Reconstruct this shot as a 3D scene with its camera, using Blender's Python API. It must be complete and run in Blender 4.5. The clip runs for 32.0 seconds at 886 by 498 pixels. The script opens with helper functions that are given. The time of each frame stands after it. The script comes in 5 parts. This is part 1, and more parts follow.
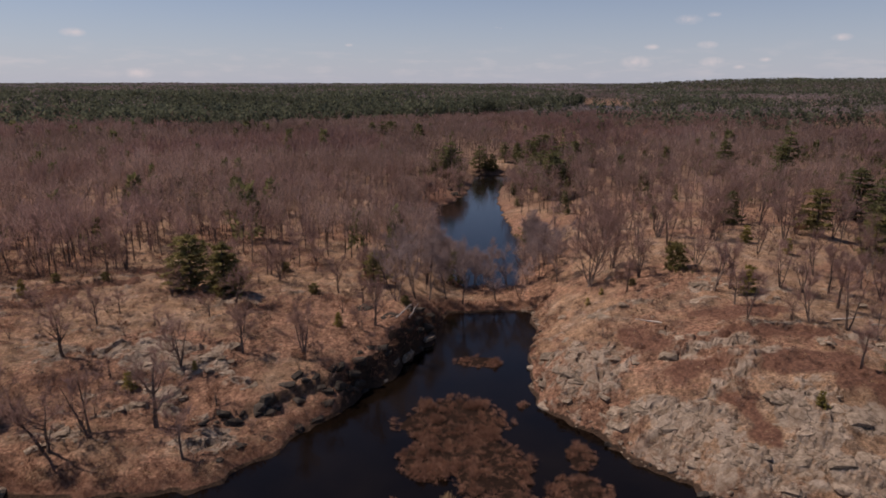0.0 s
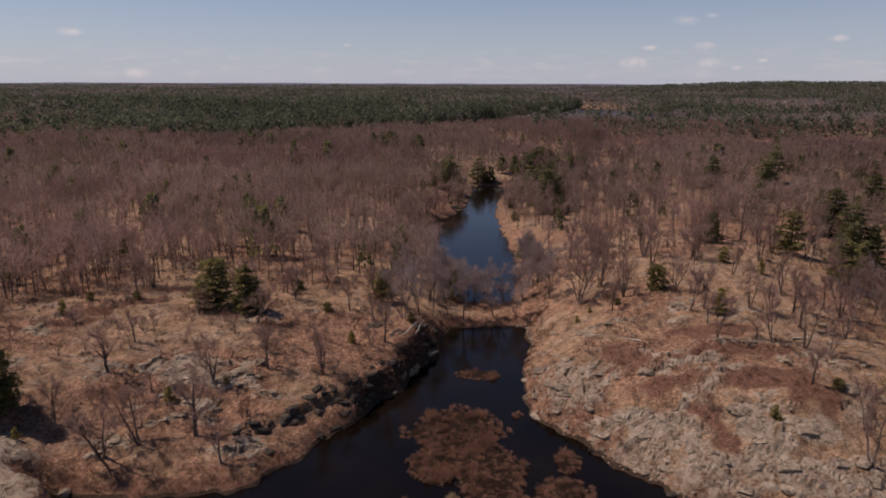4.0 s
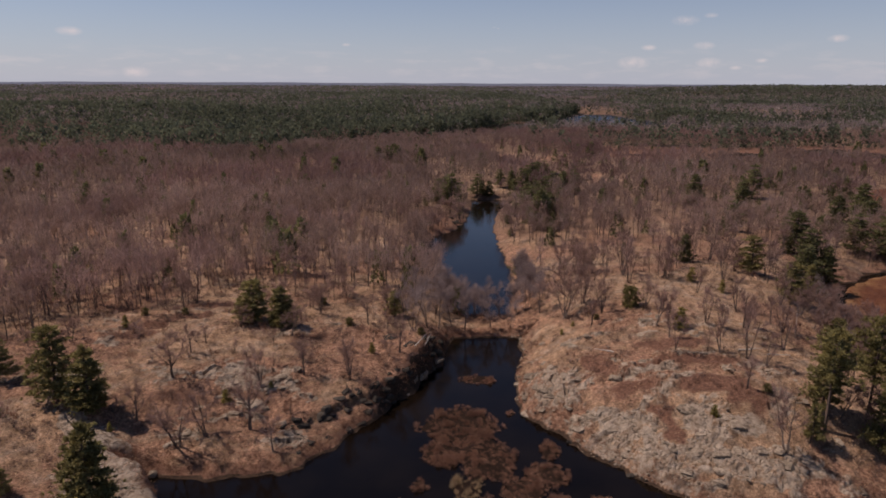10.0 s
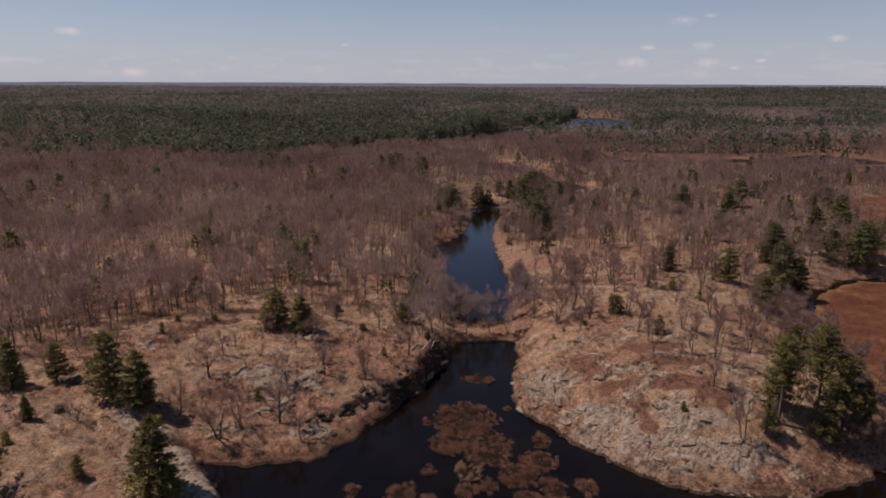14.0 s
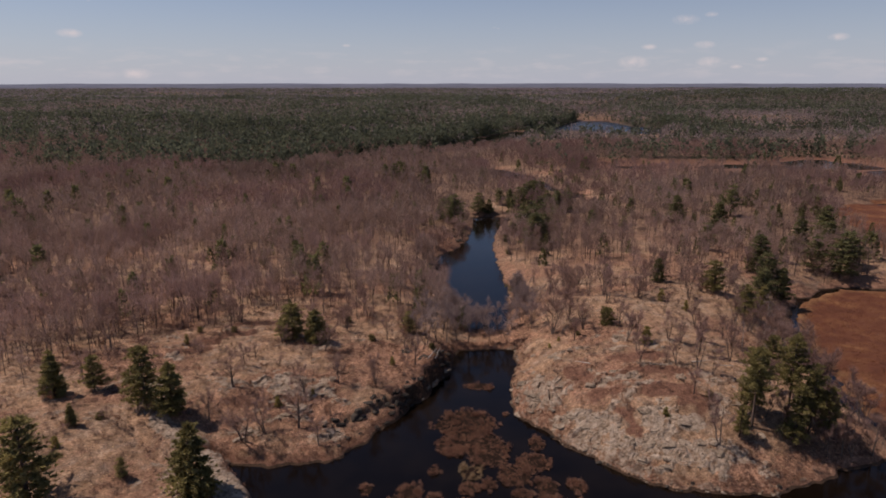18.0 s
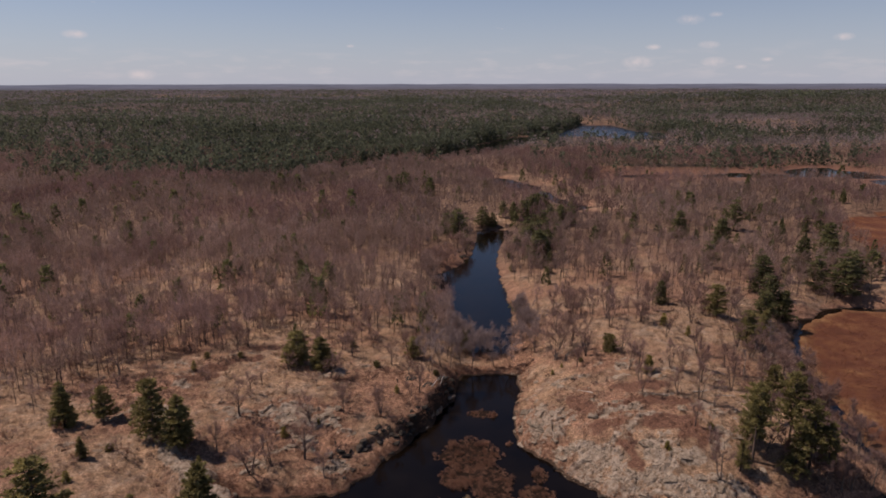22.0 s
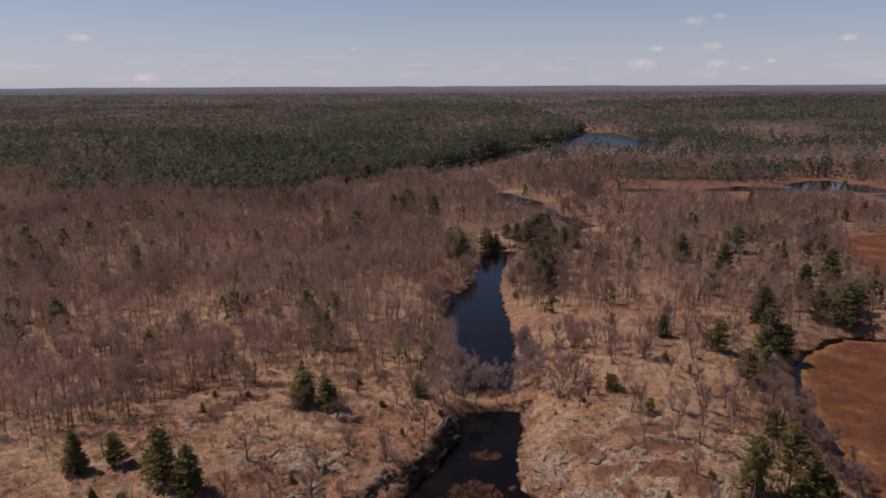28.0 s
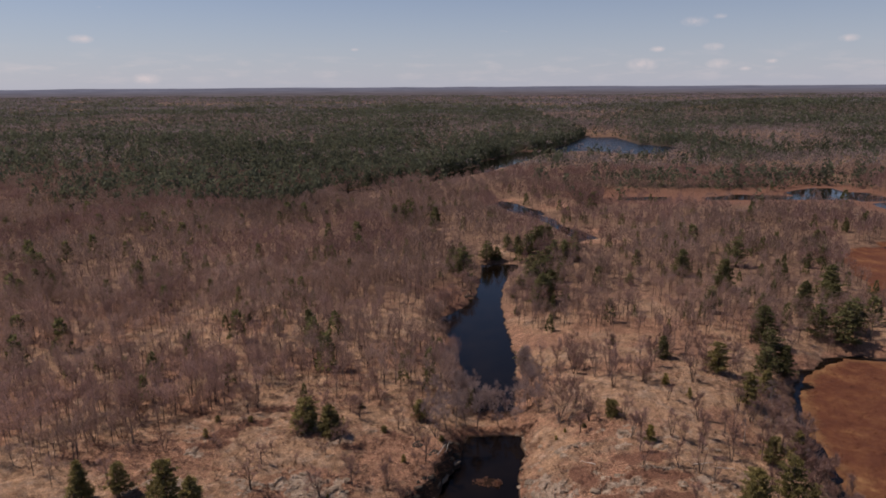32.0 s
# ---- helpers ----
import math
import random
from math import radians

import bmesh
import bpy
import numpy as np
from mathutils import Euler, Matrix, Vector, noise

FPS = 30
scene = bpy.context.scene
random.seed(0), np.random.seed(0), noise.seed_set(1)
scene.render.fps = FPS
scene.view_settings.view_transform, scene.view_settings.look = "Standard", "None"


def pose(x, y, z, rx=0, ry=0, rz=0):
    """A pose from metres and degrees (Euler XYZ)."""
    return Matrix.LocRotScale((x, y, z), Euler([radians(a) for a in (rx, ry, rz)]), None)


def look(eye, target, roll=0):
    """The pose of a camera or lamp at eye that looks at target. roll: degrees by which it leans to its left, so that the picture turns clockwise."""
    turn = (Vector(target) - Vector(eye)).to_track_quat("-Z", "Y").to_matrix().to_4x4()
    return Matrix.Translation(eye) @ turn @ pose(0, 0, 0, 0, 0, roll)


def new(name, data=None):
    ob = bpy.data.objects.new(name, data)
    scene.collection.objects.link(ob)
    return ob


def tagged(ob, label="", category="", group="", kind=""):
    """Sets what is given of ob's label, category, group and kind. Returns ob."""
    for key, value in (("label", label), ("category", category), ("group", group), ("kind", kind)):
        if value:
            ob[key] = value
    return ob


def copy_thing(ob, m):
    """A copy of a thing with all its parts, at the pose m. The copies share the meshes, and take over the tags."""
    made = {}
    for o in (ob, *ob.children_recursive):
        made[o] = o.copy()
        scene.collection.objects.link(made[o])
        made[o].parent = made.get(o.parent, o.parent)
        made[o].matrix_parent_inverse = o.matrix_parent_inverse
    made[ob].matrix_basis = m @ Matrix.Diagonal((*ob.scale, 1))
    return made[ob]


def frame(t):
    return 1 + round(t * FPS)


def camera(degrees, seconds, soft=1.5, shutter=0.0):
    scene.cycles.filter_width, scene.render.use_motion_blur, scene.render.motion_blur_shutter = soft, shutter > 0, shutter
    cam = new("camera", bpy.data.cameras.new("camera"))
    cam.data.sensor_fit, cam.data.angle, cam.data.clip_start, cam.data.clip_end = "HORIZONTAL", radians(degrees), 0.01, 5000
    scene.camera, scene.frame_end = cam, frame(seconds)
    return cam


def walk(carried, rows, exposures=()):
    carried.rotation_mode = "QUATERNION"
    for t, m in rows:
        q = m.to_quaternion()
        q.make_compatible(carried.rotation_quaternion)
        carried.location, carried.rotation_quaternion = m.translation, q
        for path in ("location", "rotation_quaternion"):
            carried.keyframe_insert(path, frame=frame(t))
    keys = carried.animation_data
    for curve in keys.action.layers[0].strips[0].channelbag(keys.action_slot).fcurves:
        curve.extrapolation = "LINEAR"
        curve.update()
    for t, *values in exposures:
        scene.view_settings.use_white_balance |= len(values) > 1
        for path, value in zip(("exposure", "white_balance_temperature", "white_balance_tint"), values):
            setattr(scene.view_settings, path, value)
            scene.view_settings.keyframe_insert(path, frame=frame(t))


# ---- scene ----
PATH = [  # seconds, eye x, y, z, turn, tilt, roll
    (0.0, 0.00, 0.00, 40.00, 0.004, -14.564, 0.075),
    (1.0, -0.18, -2.04, 41.49, 0.036, -14.526, 0.052),
    (2.0, -0.39, -4.26, 43.06, 0.096, -14.516, 0.069),
    (3.0, -0.59, -6.59, 44.71, 0.156, -14.533, 0.113),
    (3.5, -0.71, -7.79, 45.56, 0.184, -14.544, 0.160),
    (5.5, -1.10, -13.14, 48.78, 0.240, -14.532, 0.155),
    (6.5, -1.26, -16.12, 50.44, 0.249, -14.557, 0.165),
    (7.5, -1.52, -19.22, 52.05, 0.273, -14.566, 0.239),
    (8.5, -1.79, -22.39, 53.64, 0.294, -14.570, 0.296),
    (9.5, -2.02, -25.57, 55.28, 0.293, -14.570, 0.271),
    (10.5, -2.27, -28.76, 56.99, 0.293, -14.558, 0.236),
    (11.5, -2.54, -31.95, 58.64, 0.307, -14.540, 0.238),
    (12.5, -2.82, -35.33, 60.25, 0.331, -14.537, 0.259),
    (13.5, -3.12, -39.08, 61.95, 0.350, -14.557, 0.254),
    (14.5, -3.45, -43.10, 63.68, 0.359, -14.576, 0.202),
    (16.5, -3.81, -50.68, 66.96, 0.367, -14.756, 0.041),
    (17.0, -3.84, -51.23, 67.87, 0.334, -14.699, -0.010),
    (17.5, -3.77, -51.35, 68.66, 0.264, -14.525, -0.043),
    (18.0, -3.72, -51.27, 69.60, 0.188, -14.542, -0.035),
    (19.0, -3.73, -51.26, 71.33, 0.070, -14.533, -0.068),
    (20.0, -3.75, -51.24, 73.08, -0.022, -14.524, -0.085),
    (21.0, -3.76, -51.23, 74.86, -0.100, -14.512, -0.092),
    (22.0, -3.78, -51.18, 76.64, -0.161, -14.505, -0.095),
    (23.0, -3.84, -51.11, 78.40, -0.207, -14.497, -0.095),
    (24.0, -3.91, -51.09, 80.18, -0.249, -14.490, -0.101),
    (25.0, -3.92, -51.08, 81.95, -0.308, -14.466, -0.136),
    (25.5, -3.85, -51.01, 82.82, -0.354, -14.433, -0.173),
    (27.5, -3.82, -50.98, 86.21, -0.475, -14.349, -0.265),
    (28.0, -3.93, -50.96, 87.03, -0.475, -14.317, -0.255),
    (29.0, -4.02, -50.88, 88.74, -0.490, -14.279, -0.259),
    (30.0, -4.03, -50.71, 90.45, -0.517, -14.265, -0.271),
    (31.0, -3.99, -50.59, 92.17, -0.551, -14.263, -0.293),
    (32.0, -3.92, -50.50, 93.83, -0.579, -14.254, -0.345),
]

cam = camera(69.04, 32.0, soft=1.7)
rows = []
for t, x, y, z, turn, tilt, roll in PATH:
    c = math.cos(radians(tilt))
    way = Vector((math.sin(radians(turn)) * c, math.cos(radians(turn)) * c, math.sin(radians(tilt))))
    rows.append((t, look((x, y, z), Vector((x, y, z)) + 100 * way, roll)))
walk(cam, rows, exposures=((0.0, -0.2, 6700, 23), (32.0, -0.2, 6700, 23)))

# ---- sky, sun ----
SUN = Vector((-0.53, 0.11, 0.83)).normalized()
world = bpy.data.worlds.new("sky")
scene.world = world
world.use_nodes = True
wn, wl = world.node_tree.nodes, world.node_tree.links
wn.clear()


def wnode(kind, **inputs):
    n = wn.new(kind)
    for k, v in inputs.items():
        n.inputs[k].default_value = v
    return n


sky = wn.new("ShaderNodeTexSky")
sky.sky_type, sky.sun_disc = "NISHITA", False
sky.sun_elevation, sky.sun_rotation = math.asin(SUN.z), math.atan2(SUN.x, SUN.y)
sky.altitude, sky.air_density, sky.dust_density, sky.ozone_density = 150, 1.0, 0.25, 4.5
coord = wn.new("ShaderNodeTexCoord")
apart = wn.new("ShaderNodeSeparateXYZ")
wl.new(coord.outputs["Generated"], apart.inputs[0])


def wmath(op, a, b=0.0, clamp=False):
    n = wn.new("ShaderNodeMath")
    n.operation, n.use_clamp = op, clamp
    for k, v in enumerate((a, b)):
        if isinstance(v, (int, float)):
            n.inputs[k].default_value = v
        else:
            wl.new(v, n.inputs[k])
    return n.outputs[0]


# small fair-weather clouds, flattened towards the horizon
stretch = wn.new("ShaderNodeMapping")
stretch.inputs["Scale"].default_value = (9.0, 9.0, 46.0)
wl.new(coord.outputs["Generated"], stretch.inputs[0])
puff = wnode("ShaderNodeTexNoise", Scale=2.3, Detail=6.0, Roughness=0.55)
wl.new(stretch.outputs[0], puff.inputs["Vector"])
ragged = wnode("ShaderNodeTexNoise", Scale=70.0, Detail=4.0, Roughness=0.6)
wl.new(coord.outputs["Generated"], ragged.inputs["Vector"])
low = wmath("SUBTRACT", 1.0, wmath("MULTIPLY", wmath("ABSOLUTE", wmath("SUBTRACT", apart.outputs["Z"], 0.022)), 30.0), True)
high = wmath("SUBTRACT", 1.0, wmath("MULTIPLY", wmath("ABSOLUTE", wmath("SUBTRACT", apart.outputs["Z"], 0.075)), 16.0), True)
bank = wmath("MULTIPLY", wmath("MULTIPLY", wmath("SUBTRACT", puff.outputs["Fac"], 0.50), 4.5, True), low, True)
few = wmath("MULTIPLY", wmath("MULTIPLY", wmath("SUBTRACT", puff.outputs["Fac"], 0.72), 14.0, True), high, True)
haze = wmath("MULTIPLY", wmath("POWER", wmath("SUBTRACT", 1.0, wmath("MULTIPLY", wmath("ABSOLUTE", apart.outputs["Z"]), 3.2), True), 2.0), 0.72)
veil = wn.new("ShaderNodeMix")
veil.data_type = "RGBA"
veil.inputs["B"].default_value = (5.75, 6.75, 8.15, 1)
wl.new(haze, veil.inputs["Factor"])
wl.new(sky.outputs[0], veil.inputs["A"])
cover = wmath("MAXIMUM", wmath("MULTIPLY", bank, 0.28), wmath("MULTIPLY", few, 0.8))
for cx, cy, cz, size in ((0.338, 0.937, 0.083, 0.020), (0.364, 0.930, 0.0494, 0.016), (0.295, 0.954, 0.048, 0.012), (0.368, 0.9255, 0.0888, 0.010), (-0.479, 0.8756, 0.0613, 0.017), (0.507, 0.860, 0.0555, 0.014), (0.4325, 0.901, 0.0294, 0.009),
                         (0.404, 0.9146, 0.020, 0.009), (-0.138, 0.989, 0.0516, 0.007), (0.277, 0.9605, 0.0273, 0.026), (0.373, 0.927, 0.0269, 0.02), (-0.414, 0.910, 0.011, 0.022)):
    away = wn.new("ShaderNodeVectorMath")
    away.operation = "SUBTRACT"
    wl.new(coord.outputs["Generated"], away.inputs[0])
    away.inputs[1].default_value = (cx, cy, cz)
    squash = wn.new("ShaderNodeVectorMath")
    squash.operation = "MULTIPLY"
    wl.new(away.outputs[0], squash.inputs[0])
    squash.inputs[1].default_value = (1, 1, 2.6)
    far_off = wn.new("ShaderNodeVectorMath")
    far_off.operation = "LENGTH"
    wl.new(squash.outputs[0], far_off.inputs[0])
    body = wmath("SUBTRACT", 1.0, wmath("DIVIDE", far_off.outputs["Value"], size), True)
    puffy = wmath("MULTIPLY", wmath("MULTIPLY", body, wmath("SUBTRACT", ragged.outputs["Fac"], 0.22), True), 3.4, True)
    cover = wmath("MAXIMUM", cover, wmath("MULTIPLY", puffy, 0.62))
mix = wn.new("ShaderNodeMix")
mix.data_type = "RGBA"
mix.inputs["B"].default_value = (9.5, 8.9, 8.6, 1)
wl.new(cover, mix.inputs["Factor"])
wl.new(veil.outputs["Result"], mix.inputs["A"])
# the farthest land, beyond the sheet of the ground, painted into the sky
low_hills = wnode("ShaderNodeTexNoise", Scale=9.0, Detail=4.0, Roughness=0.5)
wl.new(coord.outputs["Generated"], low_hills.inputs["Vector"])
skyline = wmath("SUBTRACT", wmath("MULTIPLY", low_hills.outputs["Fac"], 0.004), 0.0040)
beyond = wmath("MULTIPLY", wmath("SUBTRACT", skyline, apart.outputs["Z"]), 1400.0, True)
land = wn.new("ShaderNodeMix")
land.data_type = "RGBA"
# blue distance haze painted at the skyline, wooded purple-brown below it
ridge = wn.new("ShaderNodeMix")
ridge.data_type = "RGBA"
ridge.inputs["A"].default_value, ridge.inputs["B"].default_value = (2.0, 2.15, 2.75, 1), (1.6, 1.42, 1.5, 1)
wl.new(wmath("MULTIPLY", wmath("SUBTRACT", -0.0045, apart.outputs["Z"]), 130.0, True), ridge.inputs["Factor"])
bands = wn.new("ShaderNodeMapping")
bands.inputs["Scale"].default_value = (26.0, 26.0, 900.0)
wl.new(coord.outputs["Generated"], bands.inputs[0])
woody = wnode("ShaderNodeTexNoise", Scale=1.0, Detail=5.0, Roughness=0.6)
wl.new(bands.outputs[0], woody.inputs["Vector"])
darker = wn.new("ShaderNodeHueSaturation")
wl.new(wmath("ADD", wmath("MULTIPLY", woody.outputs["Fac"], 0.9), 0.52), darker.inputs["Value"])
wl.new(ridge.outputs["Result"], darker.inputs["Color"])
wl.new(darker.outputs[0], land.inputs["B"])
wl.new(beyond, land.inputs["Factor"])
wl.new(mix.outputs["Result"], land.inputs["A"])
back = wnode("ShaderNodeBackground", Strength=0.08)
wl.new(land.outputs["Result"], back.inputs["Color"])
wl.new(back.outputs[0], wn.new("ShaderNodeOutputWorld").inputs[0])

sun = new("sun", bpy.data.lights.new("sun", "SUN"))
sun.data.energy, sun.data.angle, sun.data.color = 5.0, radians(0.55), (1.0, 0.90, 0.76)
sun.matrix_world = look(SUN * 300, (0, 0, 0))


# ---- materials ----
def material(name, stops, scale, rough=0.9, bump_scale=0.0, bump_amount=0.2, island=0.0, detail=5.0, second=None, spec=0.3, piece=0.0, thin=0.0):
    """A surface whose colour runs through stops by noise of that size, with a second and larger noise that shifts the value, a fine relief, and a random shift for each leaf or piece."""
    m = bpy.data.materials.new(name)
    m.use_nodes = True
    n, l = m.node_tree.nodes, m.node_tree.links
    shader = n["Principled BSDF"]
    shader.inputs["Roughness"].default_value = rough
    shader.inputs["Specular IOR Level"].default_value = spec
    place = n.new("ShaderNodeNewGeometry")
    fine = n.new("ShaderNodeTexNoise")
    fine.inputs["Scale"].default_value, fine.inputs["Detail"].default_value = scale, detail
    fine.inputs["Roughness"].default_value = 0.62
    l.new(place.outputs["Position"], fine.inputs["Vector"])
    ramp = n.new("ShaderNodeValToRGB")
    ramp.color_ramp.elements.remove(ramp.color_ramp.elements[0])
    for k, (at, col) in enumerate(stops):
        e = ramp.color_ramp.elements[0] if k == 0 else ramp.color_ramp.elements.new(at)
        e.position, e.color = at, (*col, 1)
    l.new(fine.outputs["Fac"], ramp.inputs[0])
    wide = n.new("ShaderNodeTexNoise")
    wide.inputs["Scale"].default_value, wide.inputs["Detail"].default_value = second or scale / 9, 3
    l.new(place.outputs["Position"], wide.inputs["Vector"])
    value = n.new("ShaderNodeMapRange")
    value.inputs["From Min"].default_value, value.inputs["From Max"].default_value = 0.25, 0.75
    value.inputs["To Min"].default_value, value.inputs["To Max"].default_value = 0.7, 1.3
    l.new(wide.outputs["Fac"], value.inputs["Value"])
    out = value.outputs[0]
    for amount, source in ((island, place.outputs["Random Per Island"]), (piece, None)):
        if amount:
            if source is None:
                source = n.new("ShaderNodeObjectInfo").outputs["Random"]
            r = n.new("ShaderNodeMapRange")
            r.inputs["To Min"].default_value, r.inputs["To Max"].default_value = 1 - amount, 1 + amount
            l.new(source, r.inputs["Value"])
            times = n.new("ShaderNodeMath")
            times.operation = "MULTIPLY"
            l.new(out, times.inputs[0])
            l.new(r.outputs[0], times.inputs[1])
            out = times.outputs[0]
    hsv = n.new("ShaderNodeHueSaturation")
    l.new(out, hsv.inputs["Value"])
    l.new(ramp.outputs[0], hsv.inputs["Color"])
    l.new(hsv.outputs[0], shader.inputs["Base Color"])
    if bump_scale:
        tex = n.new("ShaderNodeTexNoise")
        tex.inputs["Scale"].default_value, tex.inputs["Detail"].default_value = bump_scale, 4
        l.new(place.outputs["Position"], tex.inputs["Vector"])
        b = n.new("ShaderNodeBump")
        b.inputs["Distance"].default_value, b.inputs["Strength"].default_value = bump_amount, 0.8
        l.new(tex.outputs["Fac"], b.inputs["Height"])
        l.new(b.outputs[0], shader.inputs["Normal"])
    if thin:
        glow = n.new("ShaderNodeBsdfTranslucent")
        l.new(hsv.outputs[0], glow.inputs["Color"])
        both = n.new("ShaderNodeMixShader")
        both.inputs[0].default_value = thin
        l.new(shader.outputs[0], both.inputs[1])
        l.new(glow.outputs[0], both.inputs[2])
        l.new(both.outputs[0], n["Material Output"].inputs[0])
    return m


BARK = material("grey_brown_bark", ((0.3, (0.075, 0.052, 0.041)), (0.55, (0.14, 0.102, 0.082)), (0.75, (0.23, 0.183, 0.155))), 3.0, 0.95, 22, 0.01, piece=0.2)
DARK_BARK = material("dark_pine_bark", ((0.3, (0.045, 0.032, 0.026)), (0.7, (0.13, 0.09, 0.07))), 4.0, 0.95, 20, 0.01)
TWIG = material("purplish_brown_twigs", ((0.3, (0.2, 0.125, 0.103)), (0.5, (0.268, 0.172, 0.143)), (0.7, (0.35, 0.235, 0.195))), 0.05, 0.9, island=0.4, second=0.012, thin=0.5)
BUDS = material("reddish_budding_twigs", ((0.3, (0.188, 0.113, 0.097)), (0.5, (0.242, 0.15, 0.13)), (0.72, (0.292, 0.194, 0.168))), 0.035, 0.9, island=0.2, second=0.009, thin=0.45)
WOODS = material("grey_brown_woodland_twigs", ((0.3, (0.192, 0.127, 0.103)), (0.5, (0.255, 0.172, 0.141)), (0.7, (0.325, 0.231, 0.19))), 0.05, 0.9, island=0.22, second=0.012, thin=0.45)
BRUSH = material("russet_shrub_twigs", ((0.3, (0.125, 0.06, 0.038)), (0.55, (0.215, 0.112, 0.072)), (0.75, (0.32, 0.185, 0.122))), 0.5, 0.9, island=0.4, thin=0.38)
# distance haze painted into the twig colour of the far woods
FAR_WOODS = material("hazed_far_twigs", ((0.3, (0.172, 0.137, 0.128)), (0.5, (0.228, 0.183, 0.171)), (0.7, (0.29, 0.24, 0.226))), 0.05, 0.9, island=0.22, second=0.012, thin=0.45)
NEAR_WOODS = material("pinkish_brown_woodland_twigs", ((0.3, (0.228, 0.15, 0.122)), (0.5, (0.298, 0.2, 0.164)), (0.7, (0.378, 0.268, 0.222))), 0.05, 0.9, island=0.22, second=0.012, thin=0.5)
NEAR_BUDS = material("rosy_budding_twigs", ((0.3, (0.22, 0.136, 0.115)), (0.5, (0.28, 0.178, 0.152)), (0.72, (0.345, 0.232, 0.198))), 0.035, 0.9, island=0.2, second=0.009, thin=0.5)
ISLET_TWIGS = material("tan_russet_bog_twigs", ((0.3, (0.15, 0.075, 0.05)), (0.55, (0.26, 0.14, 0.093)), (0.75, (0.39, 0.235, 0.158))), 0.7, 0.9, island=0.5, thin=0.38)
HEATH = material("dark_maroon_heath_twigs", ((0.3, (0.095, 0.046, 0.033)), (0.55, (0.155, 0.078, 0.054)), (0.75, (0.21, 0.118, 0.08))), 0.5, 0.9, island=0.4, thin=0.38)
NEEDLES = material("green_pine_needles", ((0.3, (0.135, 0.118, 0.05)), (0.55, (0.228, 0.195, 0.076)), (0.75, (0.345, 0.285, 0.113))), 0.4, 0.7, island=0.35, spec=0.15, thin=0.36)
GREEN_NEEDLES = material("deep_green_pine_needles", ((0.3, (0.094, 0.093, 0.044)), (0.55, (0.156, 0.15, 0.067)), (0.75, (0.226, 0.207, 0.094))), 0.4, 0.7, island=0.3, spec=0.15, thin=0.5)
DARK_NEEDLES = material("dark_evergreen_needles", ((0.3, (0.07, 0.079, 0.054)), (0.55, (0.12, 0.13, 0.084)), (0.75, (0.185, 0.188, 0.116))), 0.06, 0.8, island=0.25, spec=0.15, thin=0.45)
YOUNG_NEEDLES = material("yellow_green_young_needles", ((0.3, (0.17, 0.145, 0.04)), (0.7, (0.34, 0.28, 0.085))), 1.2, 0.8, island=0.4, spec=0.15, thin=0.4)
OLIVE = material("olive_green_needles", ((0.3, (0.105, 0.093, 0.034)), (0.7, (0.215, 0.18, 0.072))), 1.2, 0.8, island=0.4, spec=0.15, thin=0.38)
STRAW = material("pale_dead_grass_blades", ((0.3, (0.24, 0.155, 0.085)), (0.55, (0.38, 0.27, 0.155)), (0.75, (0.5, 0.39, 0.25))), 0.6, 0.9, island=0.4, thin=0.38)
LITTER = material("fallen_oak_leaves", ((0.3, (0.2, 0.098, 0.06)), (0.55, (0.39, 0.225, 0.145)), (0.75, (0.57, 0.39, 0.27))), 0.6, 0.85, island=0.6)
DEADWOOD = material("bleached_dead_wood", ((0.3, (0.2, 0.175, 0.15)), (0.7, (0.45, 0.41, 0.36))), 2.5, 0.9, 18, 0.01, piece=0.2)
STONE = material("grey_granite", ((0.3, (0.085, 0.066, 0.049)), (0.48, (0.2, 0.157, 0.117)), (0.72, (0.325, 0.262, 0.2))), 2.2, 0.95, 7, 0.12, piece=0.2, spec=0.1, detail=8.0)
# ledge stone kept near black, with the shade of its faces in the colour
DARK_STONE = material("shade_dark_rock", ((0.3, (0.0171, 0.0132, 0.0103)), (0.5, (0.0365, 0.0292, 0.0229)), (0.75, (0.0728, 0.061, 0.0488))), 1.6, 0.8, 6, 0.12, piece=0.25, spec=0.2, detail=8.0)
GREY_TWIG = material("pale_grey_alder_twigs", ((0.3, (0.21, 0.155, 0.142)), (0.5, (0.275, 0.21, 0.194)), (0.7, (0.345, 0.272, 0.255))), 0.05, 0.9, island=0.35, second=0.012, thin=0.5)
SEDGE_TUFT = material("rust_sedge", ((0.3, (0.075, 0.025, 0.012)), (0.5, (0.125, 0.046, 0.02)), (0.7, (0.19, 0.088, 0.038))), 0.12, 0.95, island=0.3, thin=0.38)


